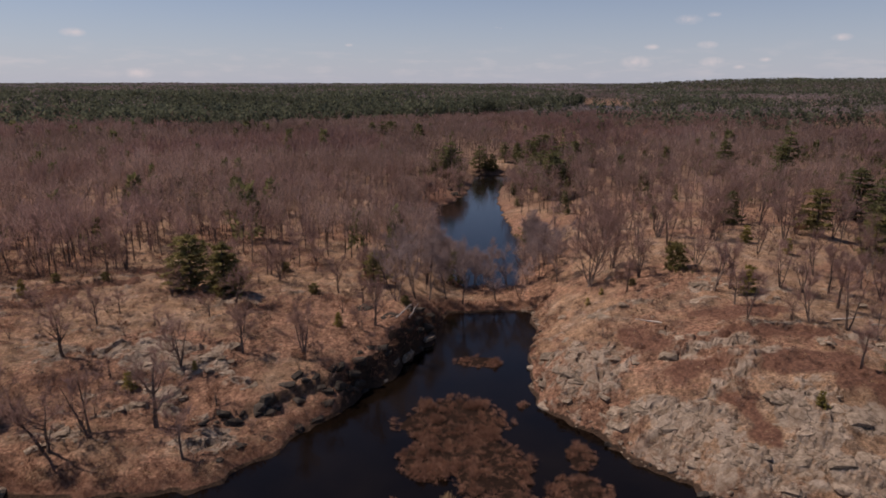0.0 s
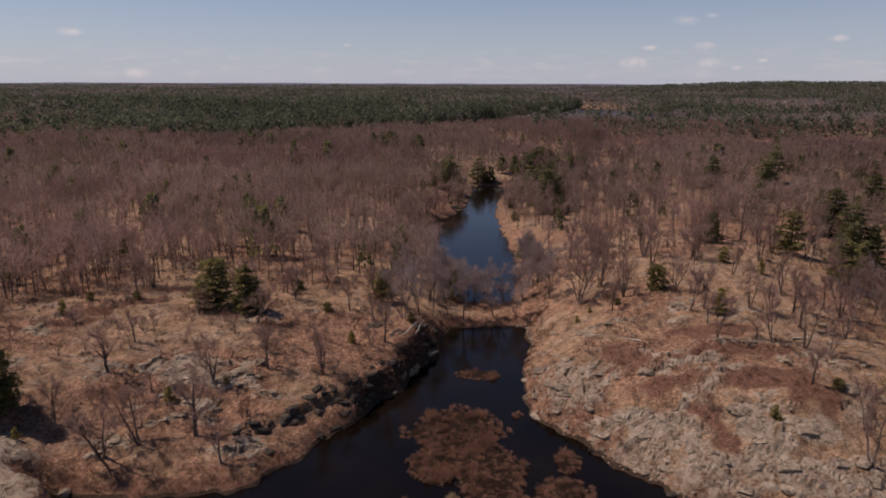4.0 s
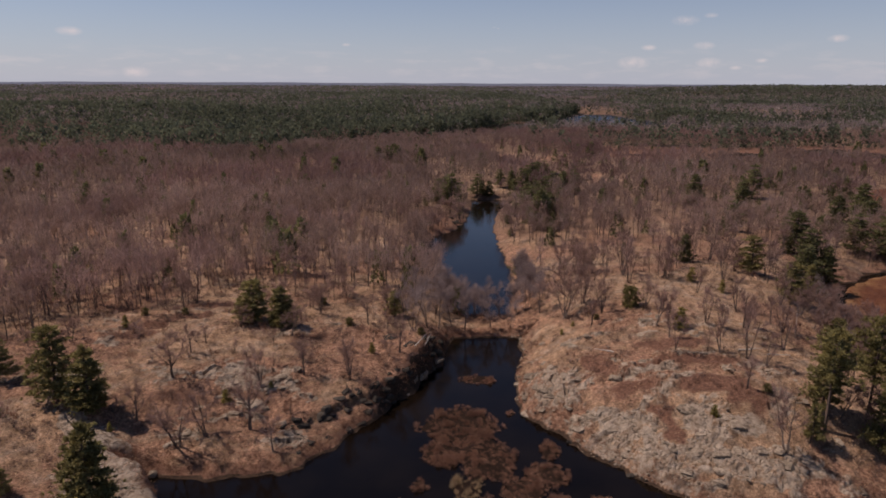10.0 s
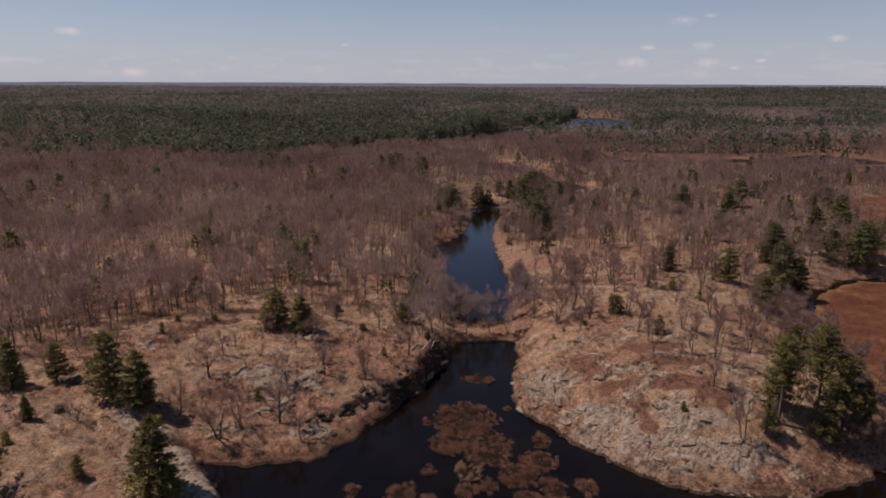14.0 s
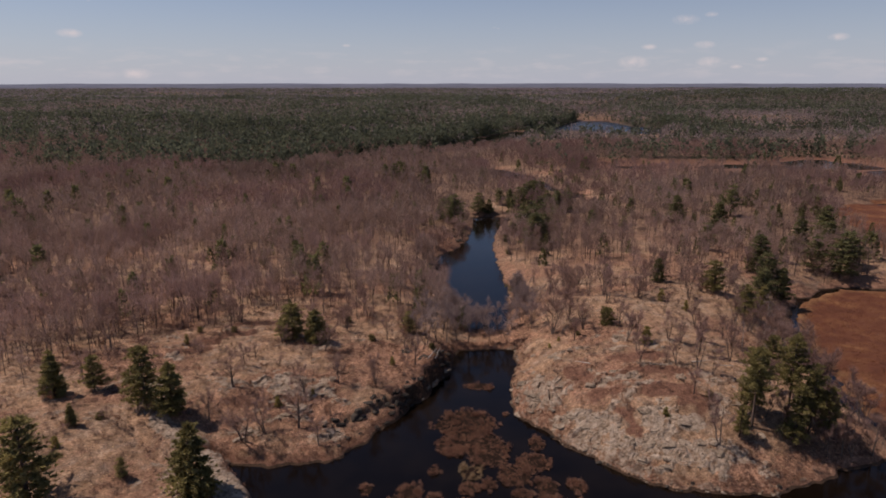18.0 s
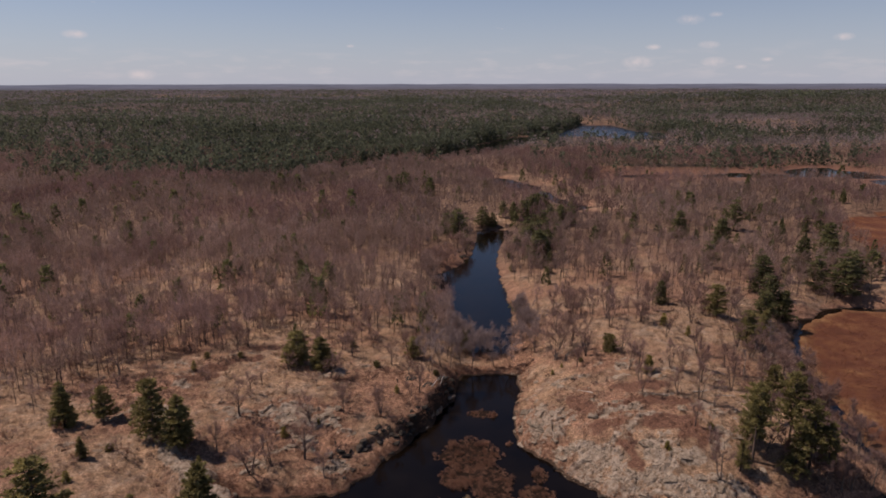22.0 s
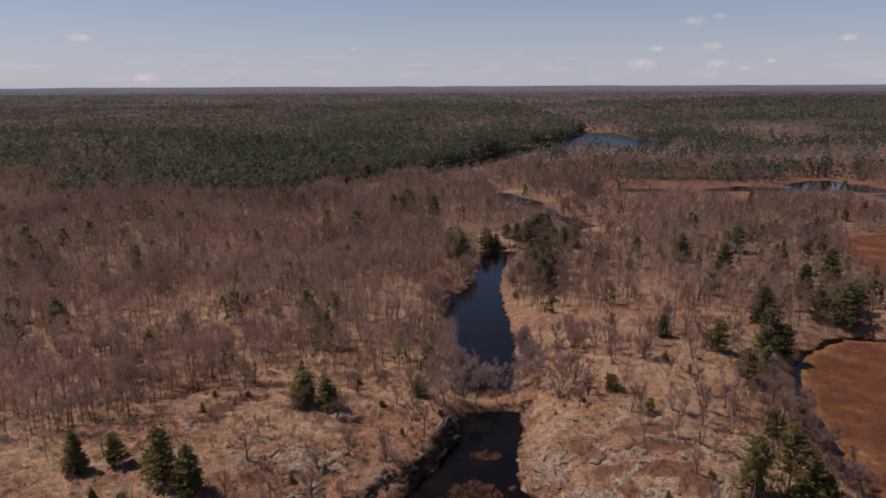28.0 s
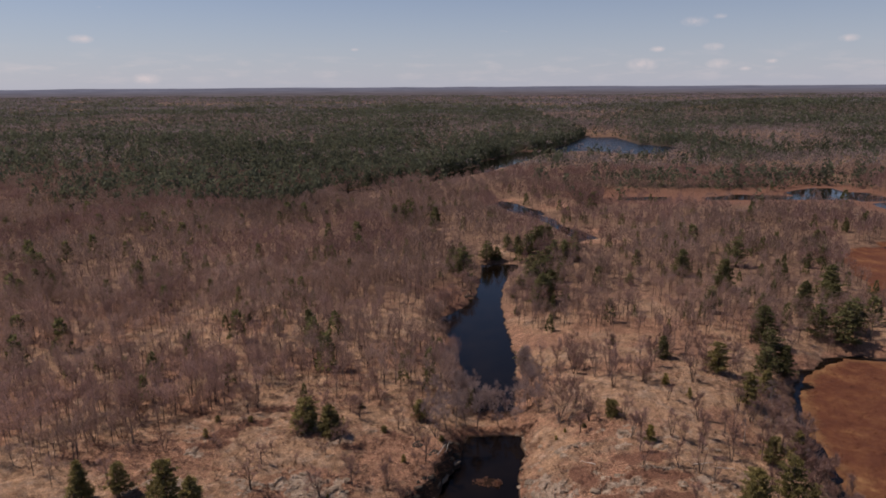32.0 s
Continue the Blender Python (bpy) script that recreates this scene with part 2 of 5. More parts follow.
def ground_material():
    """Dead grass, leaf litter, heath and bare granite by the masks of the ground, each broken up by noise."""
    m = bpy.data.materials.new("spring_barrens_ground")
    m.use_nodes = True
    n, l = m.node_tree.nodes, m.node_tree.links
    shader = n["Principled BSDF"]
    shader.inputs["Roughness"].default_value, shader.inputs["Specular IOR Level"].default_value = 0.95, 0.2
    place = n.new("ShaderNodeNewGeometry").outputs["Position"]

    def grain(scale, detail=6.0, rough=0.65):
        t = n.new("ShaderNodeTexNoise")
        t.inputs["Scale"].default_value, t.inputs["Detail"].default_value, t.inputs["Roughness"].default_value = scale, detail, rough
        l.new(place, t.inputs["Vector"])
        return t.outputs["Fac"]

    def ramp(source, stops):
        r = n.new("ShaderNodeValToRGB")
        r.color_ramp.elements.remove(r.color_ramp.elements[0])
        for k, (at, col) in enumerate(stops):
            e = r.color_ramp.elements[0] if k == 0 else r.color_ramp.elements.new(at)
            e.position, e.color = at, (*col, 1)
        l.new(source, r.inputs[0])
        return r.outputs[0]

    def blend(fac, a, b):
        x = n.new("ShaderNodeMix")
        x.data_type = "RGBA"
        l.new(fac, x.inputs["Factor"])
        l.new(a, x.inputs["A"])
        l.new(b, x.inputs["B"])
        return x.outputs["Result"]

    def masked(name, scale, hard=3.0, depth=0.9):
        a = n.new("ShaderNodeAttribute")
        a.attribute_name = name
        g = grain(scale)
        s = n.new("ShaderNodeMath")
        s.operation = "MULTIPLY_ADD"
        l.new(g, s.inputs[0])
        s.inputs[1].default_value = depth
        l.new(a.outputs["Fac"], s.inputs[2])
        r = n.new("ShaderNodeMapRange")
        r.inputs["From Min"].default_value, r.inputs["From Max"].default_value = 0.5 + depth * 0.5 - 0.5 / hard, 0.5 + depth * 0.5 + 0.5 / hard
        l.new(s.outputs[0], r.inputs["Value"])
        return r.outputs[0]

    grass = ramp(grain(0.9), ((0.28, (0.14, 0.082, 0.048)), (0.45, (0.272, 0.168, 0.102)), (0.6, (0.362, 0.235, 0.148)), (0.75, (0.47, 0.335, 0.217))))
    # bleached tufts and lichen among the straw
    pale = ramp(grain(1.3), ((0.3, (0.135, 0.095, 0.068)), (0.5, (0.262, 0.198, 0.15)), (0.7, (0.37, 0.3, 0.238))))
    tufted = n.new("ShaderNodeMapRange")
    tufted.inputs["From Min"].default_value, tufted.inputs["From Max"].default_value = 0.48, 0.66
    tufted.inputs["To Max"].default_value = 0.8
    l.new(grain(0.21, 7.0, 0.75), tufted.inputs["Value"])
    grass = blend(tufted.outputs[0], grass, pale)
    litter = ramp(grain(1.7), ((0.28, (0.072, 0.036, 0.024)), (0.46, (0.21, 0.112, 0.072)), (0.62, (0.34, 0.197, 0.126)), (0.8, (0.5, 0.342, 0.235))))
    heath = ramp(grain(2.4), ((0.3, (0.08, 0.038, 0.026)), (0.5, (0.15, 0.075, 0.05)), (0.72, (0.25, 0.14, 0.09))))
    rock = ramp(grain(0.8, 9.0, 0.75), ((0.28, (0.115, 0.08, 0.055)), (0.42, (0.225, 0.165, 0.117)), (0.55, (0.322, 0.257, 0.197)), (0.68, (0.41, 0.335, 0.265)), (0.8, (0.5, 0.42, 0.34))))
    sedge = ramp(grain(0.075, 9.0, 0.72), ((0.3, (0.06, 0.021, 0.013)), (0.47, (0.11, 0.04, 0.021)), (0.58, (0.15, 0.062, 0.029)), (0.72, (0.32, 0.18, 0.08))))
    floor = ramp(grain(0.5, 8.0), ((0.3, (0.085, 0.048, 0.033)), (0.48, (0.145, 0.087, 0.059)), (0.62, (0.23, 0.15, 0.098)), (0.76, (0.385, 0.27, 0.168))))
    # joints and cracks of the bare granite
    warp = n.new("ShaderNodeTexNoise")
    warp.inputs["Scale"].default_value, warp.inputs["Detail"].default_value = 0.7, 4
    l.new(place, warp.inputs["Vector"])
    bent = n.new("ShaderNodeVectorMath")
    bent.operation = "MULTIPLY_ADD"
    l.new(warp.outputs["Color"], bent.inputs[0])
    bent.inputs[1].default_value = (3.6, 3.6, 3.6)
    l.new(place, bent.inputs[2])
    dark = None
    for size, thick, least in ((0.26, 0.03, 0.3),):
        cell = n.new("ShaderNodeTexVoronoi")
        cell.feature = "DISTANCE_TO_EDGE"
        cell.inputs["Scale"].default_value = size
        l.new(bent.outputs[0], cell.inputs["Vector"])
        line = n.new("ShaderNodeMapRange")
        line.inputs["From Max"].default_value, line.inputs["To Min"].default_value = thick, least
        l.new(cell.outputs["Distance"], line.inputs["Value"])
        if dark is None:
            dark = line.outputs[0]
        else:
            twice = n.new("ShaderNodeMath")
            twice.operation = "MULTIPLY"
            l.new(dark, twice.inputs[0])
            l.new(line.outputs[0], twice.inputs[1])
            dark = twice.outputs[0]
    cracked = n.new("ShaderNodeHueSaturation")
    l.new(dark, cracked.inputs["Value"])
    l.new(rock, cracked.inputs["Color"])
    rock = cracked.outputs[0]
    # dark tone for the wet shore rim and the painted shade of the rock face
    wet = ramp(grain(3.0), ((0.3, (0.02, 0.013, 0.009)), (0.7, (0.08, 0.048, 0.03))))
    col = blend(masked("litter", 0.45, 2.2, 2.0), grass, litter)
    col = blend(masked("woodland", 0.12, 2.5, 0.8), col, floor)
    duff = ramp(grain(0.6, 6.0), ((0.3, (0.03, 0.024, 0.018)), (0.55, (0.06, 0.046, 0.034)), (0.75, (0.12, 0.085, 0.06))))
    col = blend(masked("conifers", 0.05, 2.0, 0.6), col, duff)
    value = n.new("ShaderNodeMapRange")
    value.inputs["From Min"].default_value, value.inputs["From Max"].default_value = 0.36, 0.64
    value.inputs["To Min"].default_value, value.inputs["To Max"].default_value = 0.42, 1.52
    l.new(grain(3.2, 5.0, 0.85), value.inputs["Value"])
    speck = n.new("ShaderNodeHueSaturation")
    broad = n.new("ShaderNodeMapRange")
    broad.inputs["From Min"].default_value, broad.inputs["From Max"].default_value = 0.35, 0.65
    broad.inputs["To Min"].default_value, broad.inputs["To Max"].default_value = 0.66, 1.26
    l.new(grain(0.3, 5.0, 0.75), broad.inputs["Value"])
    both = n.new("ShaderNodeMath")
    both.operation = "MULTIPLY"
    l.new(value.outputs[0], both.inputs[0])
    l.new(broad.outputs[0], both.inputs[1])
    l.new(both.outputs[0], speck.inputs["Value"])
    l.new(col, speck.inputs["Color"])
    col = speck.outputs[0]
    col = blend(masked("rock", 0.6, 4.0, 2.3), col, rock)
    col = blend(masked("heath", 0.5, 1.5, 1.3), col, heath)
    rim = ramp(grain(0.5, 6.0), ((0.3, (0.13, 0.062, 0.03)), (0.55, (0.2, 0.108, 0.048)), (0.75, (0.34, 0.215, 0.1))))
    sedge = blend(masked("rim", 0.22, 2.0, 1.1), sedge, rim)
    col = blend(masked("sedge", 0.5, 6.0, 0.3), col, sedge)
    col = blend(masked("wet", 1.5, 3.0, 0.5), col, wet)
    l.new(col, shader.inputs["Base Color"])
    b = n.new("ShaderNodeBump")
    b.inputs["Distance"].default_value, b.inputs["Strength"].default_value = 0.4, 1.0
    l.new(grain(2.2, 8.0, 0.78), b.inputs["Height"])
    l.new(b.outputs[0], shader.inputs["Normal"])
    return m


def water_material():
    m = bpy.data.materials.new("dark_still_water")
    m.use_nodes = True
    n, l = m.node_tree.nodes, m.node_tree.links
    s = n["Principled BSDF"]
    s.inputs["Roughness"].default_value, s.inputs["Specular IOR Level"].default_value = 0.9, 0.0
    place = n.new("ShaderNodeNewGeometry").outputs["Position"]
    murk = n.new("ShaderNodeTexNoise")
    murk.inputs["Scale"].default_value, murk.inputs["Detail"].default_value = 0.09, 5
    l.new(place, murk.inputs["Vector"])
    r = n.new("ShaderNodeValToRGB")
    r.color_ramp.elements[0].position, r.color_ramp.elements[0].color = 0.4, (0.0034, 0.0022, 0.0015, 1)
    r.color_ramp.elements[1].position, r.color_ramp.elements[1].color = 0.72, (0.0075, 0.005, 0.0033, 1)
    l.new(murk.outputs["Fac"], r.inputs[0])
    l.new(r.outputs[0], s.inputs["Base Color"])
    wave = n.new("ShaderNodeTexNoise")
    wave.inputs["Scale"].default_value, wave.inputs["Detail"].default_value = 2.2, 3
    l.new(place, wave.inputs["Vector"])
    b = n.new("ShaderNodeBump")
    b.inputs["Distance"].default_value, b.inputs["Strength"].default_value = 0.035, 0.45
    l.new(wave.outputs["Fac"], b.inputs["Height"])
    # gloss that grows towards grazing angles over tea-brown depth
    shine = n.new("ShaderNodeBsdfGlossy")
    shine.inputs["Roughness"].default_value = 0.04
    edge = n.new("ShaderNodeFresnel")
    edge.inputs["IOR"].default_value = 1.333
    l.new(b.outputs[0], shine.inputs["Normal"])
    l.new(b.outputs[0], edge.inputs["Normal"])
    steps_ = []
    for op in ("MULTIPLY", "ADD", "DIVIDE", "MULTIPLY"):
        k = n.new("ShaderNodeMath")
        k.operation = op
        steps_.append(k)
    square, plus, ratio, gain = steps_
    l.new(edge.outputs[0], square.inputs[0])
    l.new(edge.outputs[0], square.inputs[1])
    l.new(edge.outputs[0], plus.inputs[0])
    plus.inputs[1].default_value = 0.045
    l.new(square.outputs[0], ratio.inputs[0])
    l.new(plus.outputs[0], ratio.inputs[1])
    l.new(ratio.outputs[0], gain.inputs[0])
    gain.inputs[1].default_value, gain.use_clamp = 1.5, True
    both = n.new("ShaderNodeMixShader")
    l.new(gain.outputs[0], both.inputs[0])
    l.new(s.outputs[0], both.inputs[1])
    l.new(shine.outputs[0], both.inputs[2])
    l.new(both.outputs[0], n["Material Output"].inputs[0])
    return m


GROUND, WATER = ground_material(), water_material()

# ---- the lie of the land ----
def smooth(a, b, v):
    k = np.clip((v - a) / (b - a), 0, 1)
    return k * k * (3 - 2 * k)


def lattice(ix, iy, seed):
    n = (ix * 374761393 + iy * 668265263 + seed * 974634777) & 0xFFFFFFFF
    n = ((n ^ (n >> 13)) * 1274126177) & 0xFFFFFFFF
    return ((n ^ (n >> 16)) & 0xFFFF) / 32767.5 - 1


def vnoise(x, y, seed=0):
    """Smooth lattice noise from -1 to 1."""
    x, y = np.asarray(x, float), np.asarray(y, float)
    ix, iy = np.floor(x).astype(np.int64), np.floor(y).astype(np.int64)
    fx, fy = x - ix, y - iy
    fx, fy = fx * fx * (3 - 2 * fx), fy * fy * (3 - 2 * fy)
    a, b = lattice(ix, iy, seed), lattice(ix + 1, iy, seed)
    c, d = lattice(ix, iy + 1, seed), lattice(ix + 1, iy + 1, seed)
    return (a * (1 - fx) + b * fx) * (1 - fy) + (c * (1 - fx) + d * fx) * fy


def fbm(x, y, octaves=4, seed=0):
    total, amp, k = 0.0, 0.5, 1.0
    for o in range(octaves):
        total = total + amp * vnoise(x * k + 17.3 * o, y * k - 9.1 * o, seed + o)
        amp, k = amp * 0.5, k * 2.03
    return total


def blocks(x, y, size, seed):
    """Broken rock: a random height for each joint block, and the distance to the joint (0 at the joint)."""
    u, v = x / size, y / size
    iu, iv = np.floor(u).astype(np.int64), np.floor(v).astype(np.int64)
    best, second, height = np.full(u.shape, 9.0), np.full(u.shape, 9.0), np.zeros(u.shape)
    for du in (-1, 0, 1):
        for dv in (-1, 0, 1):
            cu = iu + du + 0.5 + 0.42 * lattice(iu + du, iv + dv, seed)
            cv = iv + dv + 0.5 + 0.42 * lattice(iu + du, iv + dv, seed + 1)
            dist = np.hypot(u - cu, v - cv)
            tilt = lattice(iu + du, iv + dv, seed + 2) + 0.9 * (u - cu) * lattice(iu + du, iv + dv, seed + 3) + 0.9 * (v - cv) * lattice(iu + du, iv + dv, seed + 4)
            closer = dist < best
            second = np.where(closer, best, np.minimum(second, dist))
            height = np.where(closer, tilt, height)
            best = np.where(closer, dist, best)
    return height, second - best


POND = ((1, 108.5), (8, 109.6), (16, 109), (15.4, 98), (13.6, 90), (12.2, 82), (13, 75), (17, 68), (22, 61), (28, 54), (36, 48.5), (46, 46.5), (56, 47), (64, 49.5),
        (72, 54), (84, 58), (86, 64), (90, 60), (110, 40), (110, -20), (-25, -20), (-31, 35), (-37, 45), (-42, 51), (-47, 56), (-36, 55.5), (-29, 56), (-23, 58.5),
        (-19, 63), (-16, 69), (-11, 75), (-8, 81), (-6, 87), (-3, 91), (-1, 100))
RIVER = ((4, 121), (1, 135), (0, 150), (-4, 165), (-4, 180), (-6, 190), (-8, 203), (-3, 206), (3, 217), (8, 232), (11, 252), (12.5, 268), (13, 284), (33, 284),
         (32.5, 279), (24, 256), (20.5, 235), (19, 211), (18.8, 186), (19.5, 165), (18, 140), (14, 122))
LAKE = ((185, 985), (245, 1150), (296, 1130), (300, 1000), (338, 935), (306, 872), (284, 852), (256, 842), (203, 905), (190, 902), (130, 868), (97, 790), (64, 718), (24, 646), (-28, 586), (-66, 549), (-110, 506), (-152, 464),
        (-154, 471), (-112, 515), (-66, 559), (-32, 600), (2, 650), (22, 700), (34, 744), (58, 802), (88, 862), (120, 892))
MARSH = ((89, 66), (88, 74), (91, 88), (96, 113), (103, 129), (108, 138), (115, 148), (134, 160), (152, 157), (190, 142), (270, 125), (280, 40), (150, 25), (112, 42))
SEDGE = ((177, 203), (190, 235), (197, 262), (214, 297), (260, 330), (330, 300), (360, 230), (270, 185), (215, 185))
SLAB = ((-59, 63, 1.8), (-54, 59.5, 2.2), (-49.6, 55.2, 2.7), (-44.6, 50.6, 3.0), (-39.2, 44.6, 3.2), (-33.4, 35.5, 3.2))
SCARP = ((-27, 66.6), (-23.6, 67.8), (-21.4, 69.8), (-19.4, 71.4), (-17.2, 73.4), (-14.6, 74.6), (-12.2, 77.0), (-10.6, 80.0))
BROOK = ((40, 470, 5), (58, 425, 6), (70, 385, 2.5), (82, 345, 7), (72, 328, 3))
FEN = ((135, 492, 5), (200, 484, 9), (250, 492, 12), (300, 488, 13), (330, 524, 17), (342, 480, 17), (346, 440, 9))


def area(poly, x, y):
    """Signed distance to a closed outline, below zero inside."""
    dist, inside = np.full(x.shape, 1e9), np.zeros(x.shape, bool)
    for (ax, ay), (bx, by) in zip(poly, poly[1:] + poly[:1]):
        ex, ey = bx - ax, by - ay
        k = np.clip(((x - ax) * ex + (y - ay) * ey) / (ex * ex + ey * ey), 0, 1)
        dist = np.minimum(dist, np.hypot(x - ax - k * ex, y - ay - k * ey))
        if ey:
            inside ^= ((ay > y) != (by > y)) & (x < ex * (y - ay) / ey + ax)
    return np.where(inside, -dist, dist)


def strand(line, x, y):
    """Signed distance to a watercourse of changing width."""
    dist = np.full(x.shape, 1e9)
    for (ax, ay, ar), (bx, by, br) in zip(line, line[1:]):
        ex, ey = bx - ax, by - ay
        k = np.clip(((x - ax) * ex + (y - ay) * ey) / (ex * ex + ey * ey), 0, 1)
        dist = np.minimum(dist, np.hypot(x - ax - k * ex, y - ay - k * ey) - ar - (br - ar) * k)
    return dist


def boggy(x, y):
    """Distance to the sedge marshes, below zero in them."""
    return np.minimum.reduce([area(MARSH, x, y), area(SEDGE, x, y), strand(FEN, x, y) - 13 - 5 * vnoise(x / 25, y / 18, 17)])


def shore(x, y):
    """Distance to the open water, below zero in it."""
    rag = 0.9 * vnoise(x / 5, y / 5, 3) + 0.6 * vnoise(x / 1.7, y / 1.7, 4)
    far = 6 * vnoise(x / 40, y / 40, 5) * smooth(250, 500, y)
    moat = np.maximum(area(MARSH, x, y) - 2.2 - 1.4 * vnoise(x / 7, y / 7, 6), -area(MARSH, x, y) - 0.4)
    pools = np.maximum(area(SEDGE, x, y) + 4, 2.5 + 14 * (vnoise(x / 22, y / 30, 8) + 0.12))
    return np.minimum.reduce([area(POND, x, y), area(RIVER, x, y), area(LAKE, x, y), strand(BROOK, x, y) + 3.4 * vnoise(x / 13, y / 13, 9), strand(FEN, x, y) + 3.0 + 8 * vnoise(x / 14, y / 11, 7), moat, pools]) + rag + far


def inland(x, y):
    """Distance to the scarp on the slope, above zero on its upper side."""
    x = x + 0.5 * vnoise(x / 1.4, y / 1.4, 51)
    best, side = np.full(np.shape(x), 1e9), np.zeros(np.shape(x))
    for (ax, ay), (bx, by) in zip(SCARP, SCARP[1:]):
        ex, ey = bx - ax, by - ay
        k = np.clip(((x - ax) * ex + (y - ay) * ey) / (ex * ex + ey * ey), 0, 1)
        dist = np.hypot(x - ax - k * ex, y - ay - k * ey)
        side = np.where(dist < best, np.sign(ex * (y - ay) - ey * (x - ax)), side)
        best = np.minimum(best, dist)
    return best * side


def bump(x, y, cx, cy, rx, ry):
    return np.exp(-((x - cx) / rx) ** 2 - ((y - cy) / ry) ** 2)


def heathy(x, y):
    """Patches of dark heath, 0 to 1."""
    x, y = x + 2.6 * fbm(x / 3.5, y / 3.5, 3, 33), y + 2.6 * fbm(x / 3.5, y / 3.5, 3, 34)
    return np.clip(sum(bump(x, y, *p) for p in ((26.5, 80, 3.2, 4.6), (30.5, 71, 3.4, 1.8), (43, 69.5, 7, 3), (41, 83.5, 8, 2.2), (47, 64, 3, 3), (33, 64, 1.2, 2.2), (-52, 112, 9, 3), (-46, 72, 3, 2), (-28, 93, 4, 2), (-64, 93, 5, 2), (-57, 103, 7, 2.6), (-62, 98, 4, 2.2), (-75, 112, 6, 2), (-20, 100, 2, 1.2), (39, 77, 7, 1.5), (46, 77.3, 5, 1.3), (34.6, 64.2, 1.2, 1.5), (33.4, 59.5, 1.3, 2))), 0, 1)


def slab(x, y):
    """The smooth granite brow of the knoll above the pond, 0 to 1."""
    return smooth(0.9, -0.7, strand(SLAB, x, y) + 0.9 * vnoise(x / 2.2, y / 2.2, 35))


def rocky(x, y):
    """How much bare rock shows, 0 to 1."""
    m = 1.25 * bump(x, y, 33, 67, 21, 19) + 0.75 * bump(x, y, 50, 57, 10, 9) + 0.5 * bump(x, y, -30, 66, 22, 9) + 0.38 * bump(x, y, -44, 80, 20, 14) + 0.8 * bump(x, y, -50, 50, 10, 9)
    m += 0.35 * bump(x, y, -22, 96, 16, 7) + 0.4 * bump(x, y, -7, 95, 6, 10) + 0.36 * bump(x, y, -62, 104, 24, 9) + 0.45 * bump(x, y, 40, 96, 14, 6) + 0.4 * bump(x, y, -70, 70, 20, 14)
    m += 1.0 * bump(x, y, 51, 73, 6, 4) + 0.8 * bump(x, y, -44.6, 79, 6, 5) + 0.4 * bump(x, y, -38.8, 69, 5, 5) + 0.6 * bump(x, y, -25, 65, 3.5, 3.5) + 0.5 * bump(x, y, -23, 80, 2.5, 1.5) + 0.5 * bump(x, y, -69, 93, 5, 4)
    m += 0.62 * bump(x, y, -32, 73, 5, 6) + 0.55 * bump(x, y, -26.5, 67.5, 4, 4.5) + 0.5 * bump(x, y, -37, 78, 5, 5) + 0.8 * bump(x, y, 19, 77, 6, 12) + 0.8 * bump(x, y, 38, 54, 10, 5)
    m += 0.42 * smooth(0.08, 0.34, fbm(x / 11, y / 7, 3, 26)) * smooth(165, 120, y)
    return np.maximum(smooth(0.34, 0.9, m * (0.62 + 1.9 * fbm(x / 4.2, y / 2.6, 4, 21)) * np.where(x < -12, 0.92, 1)), 1.9 * slab(x, y))


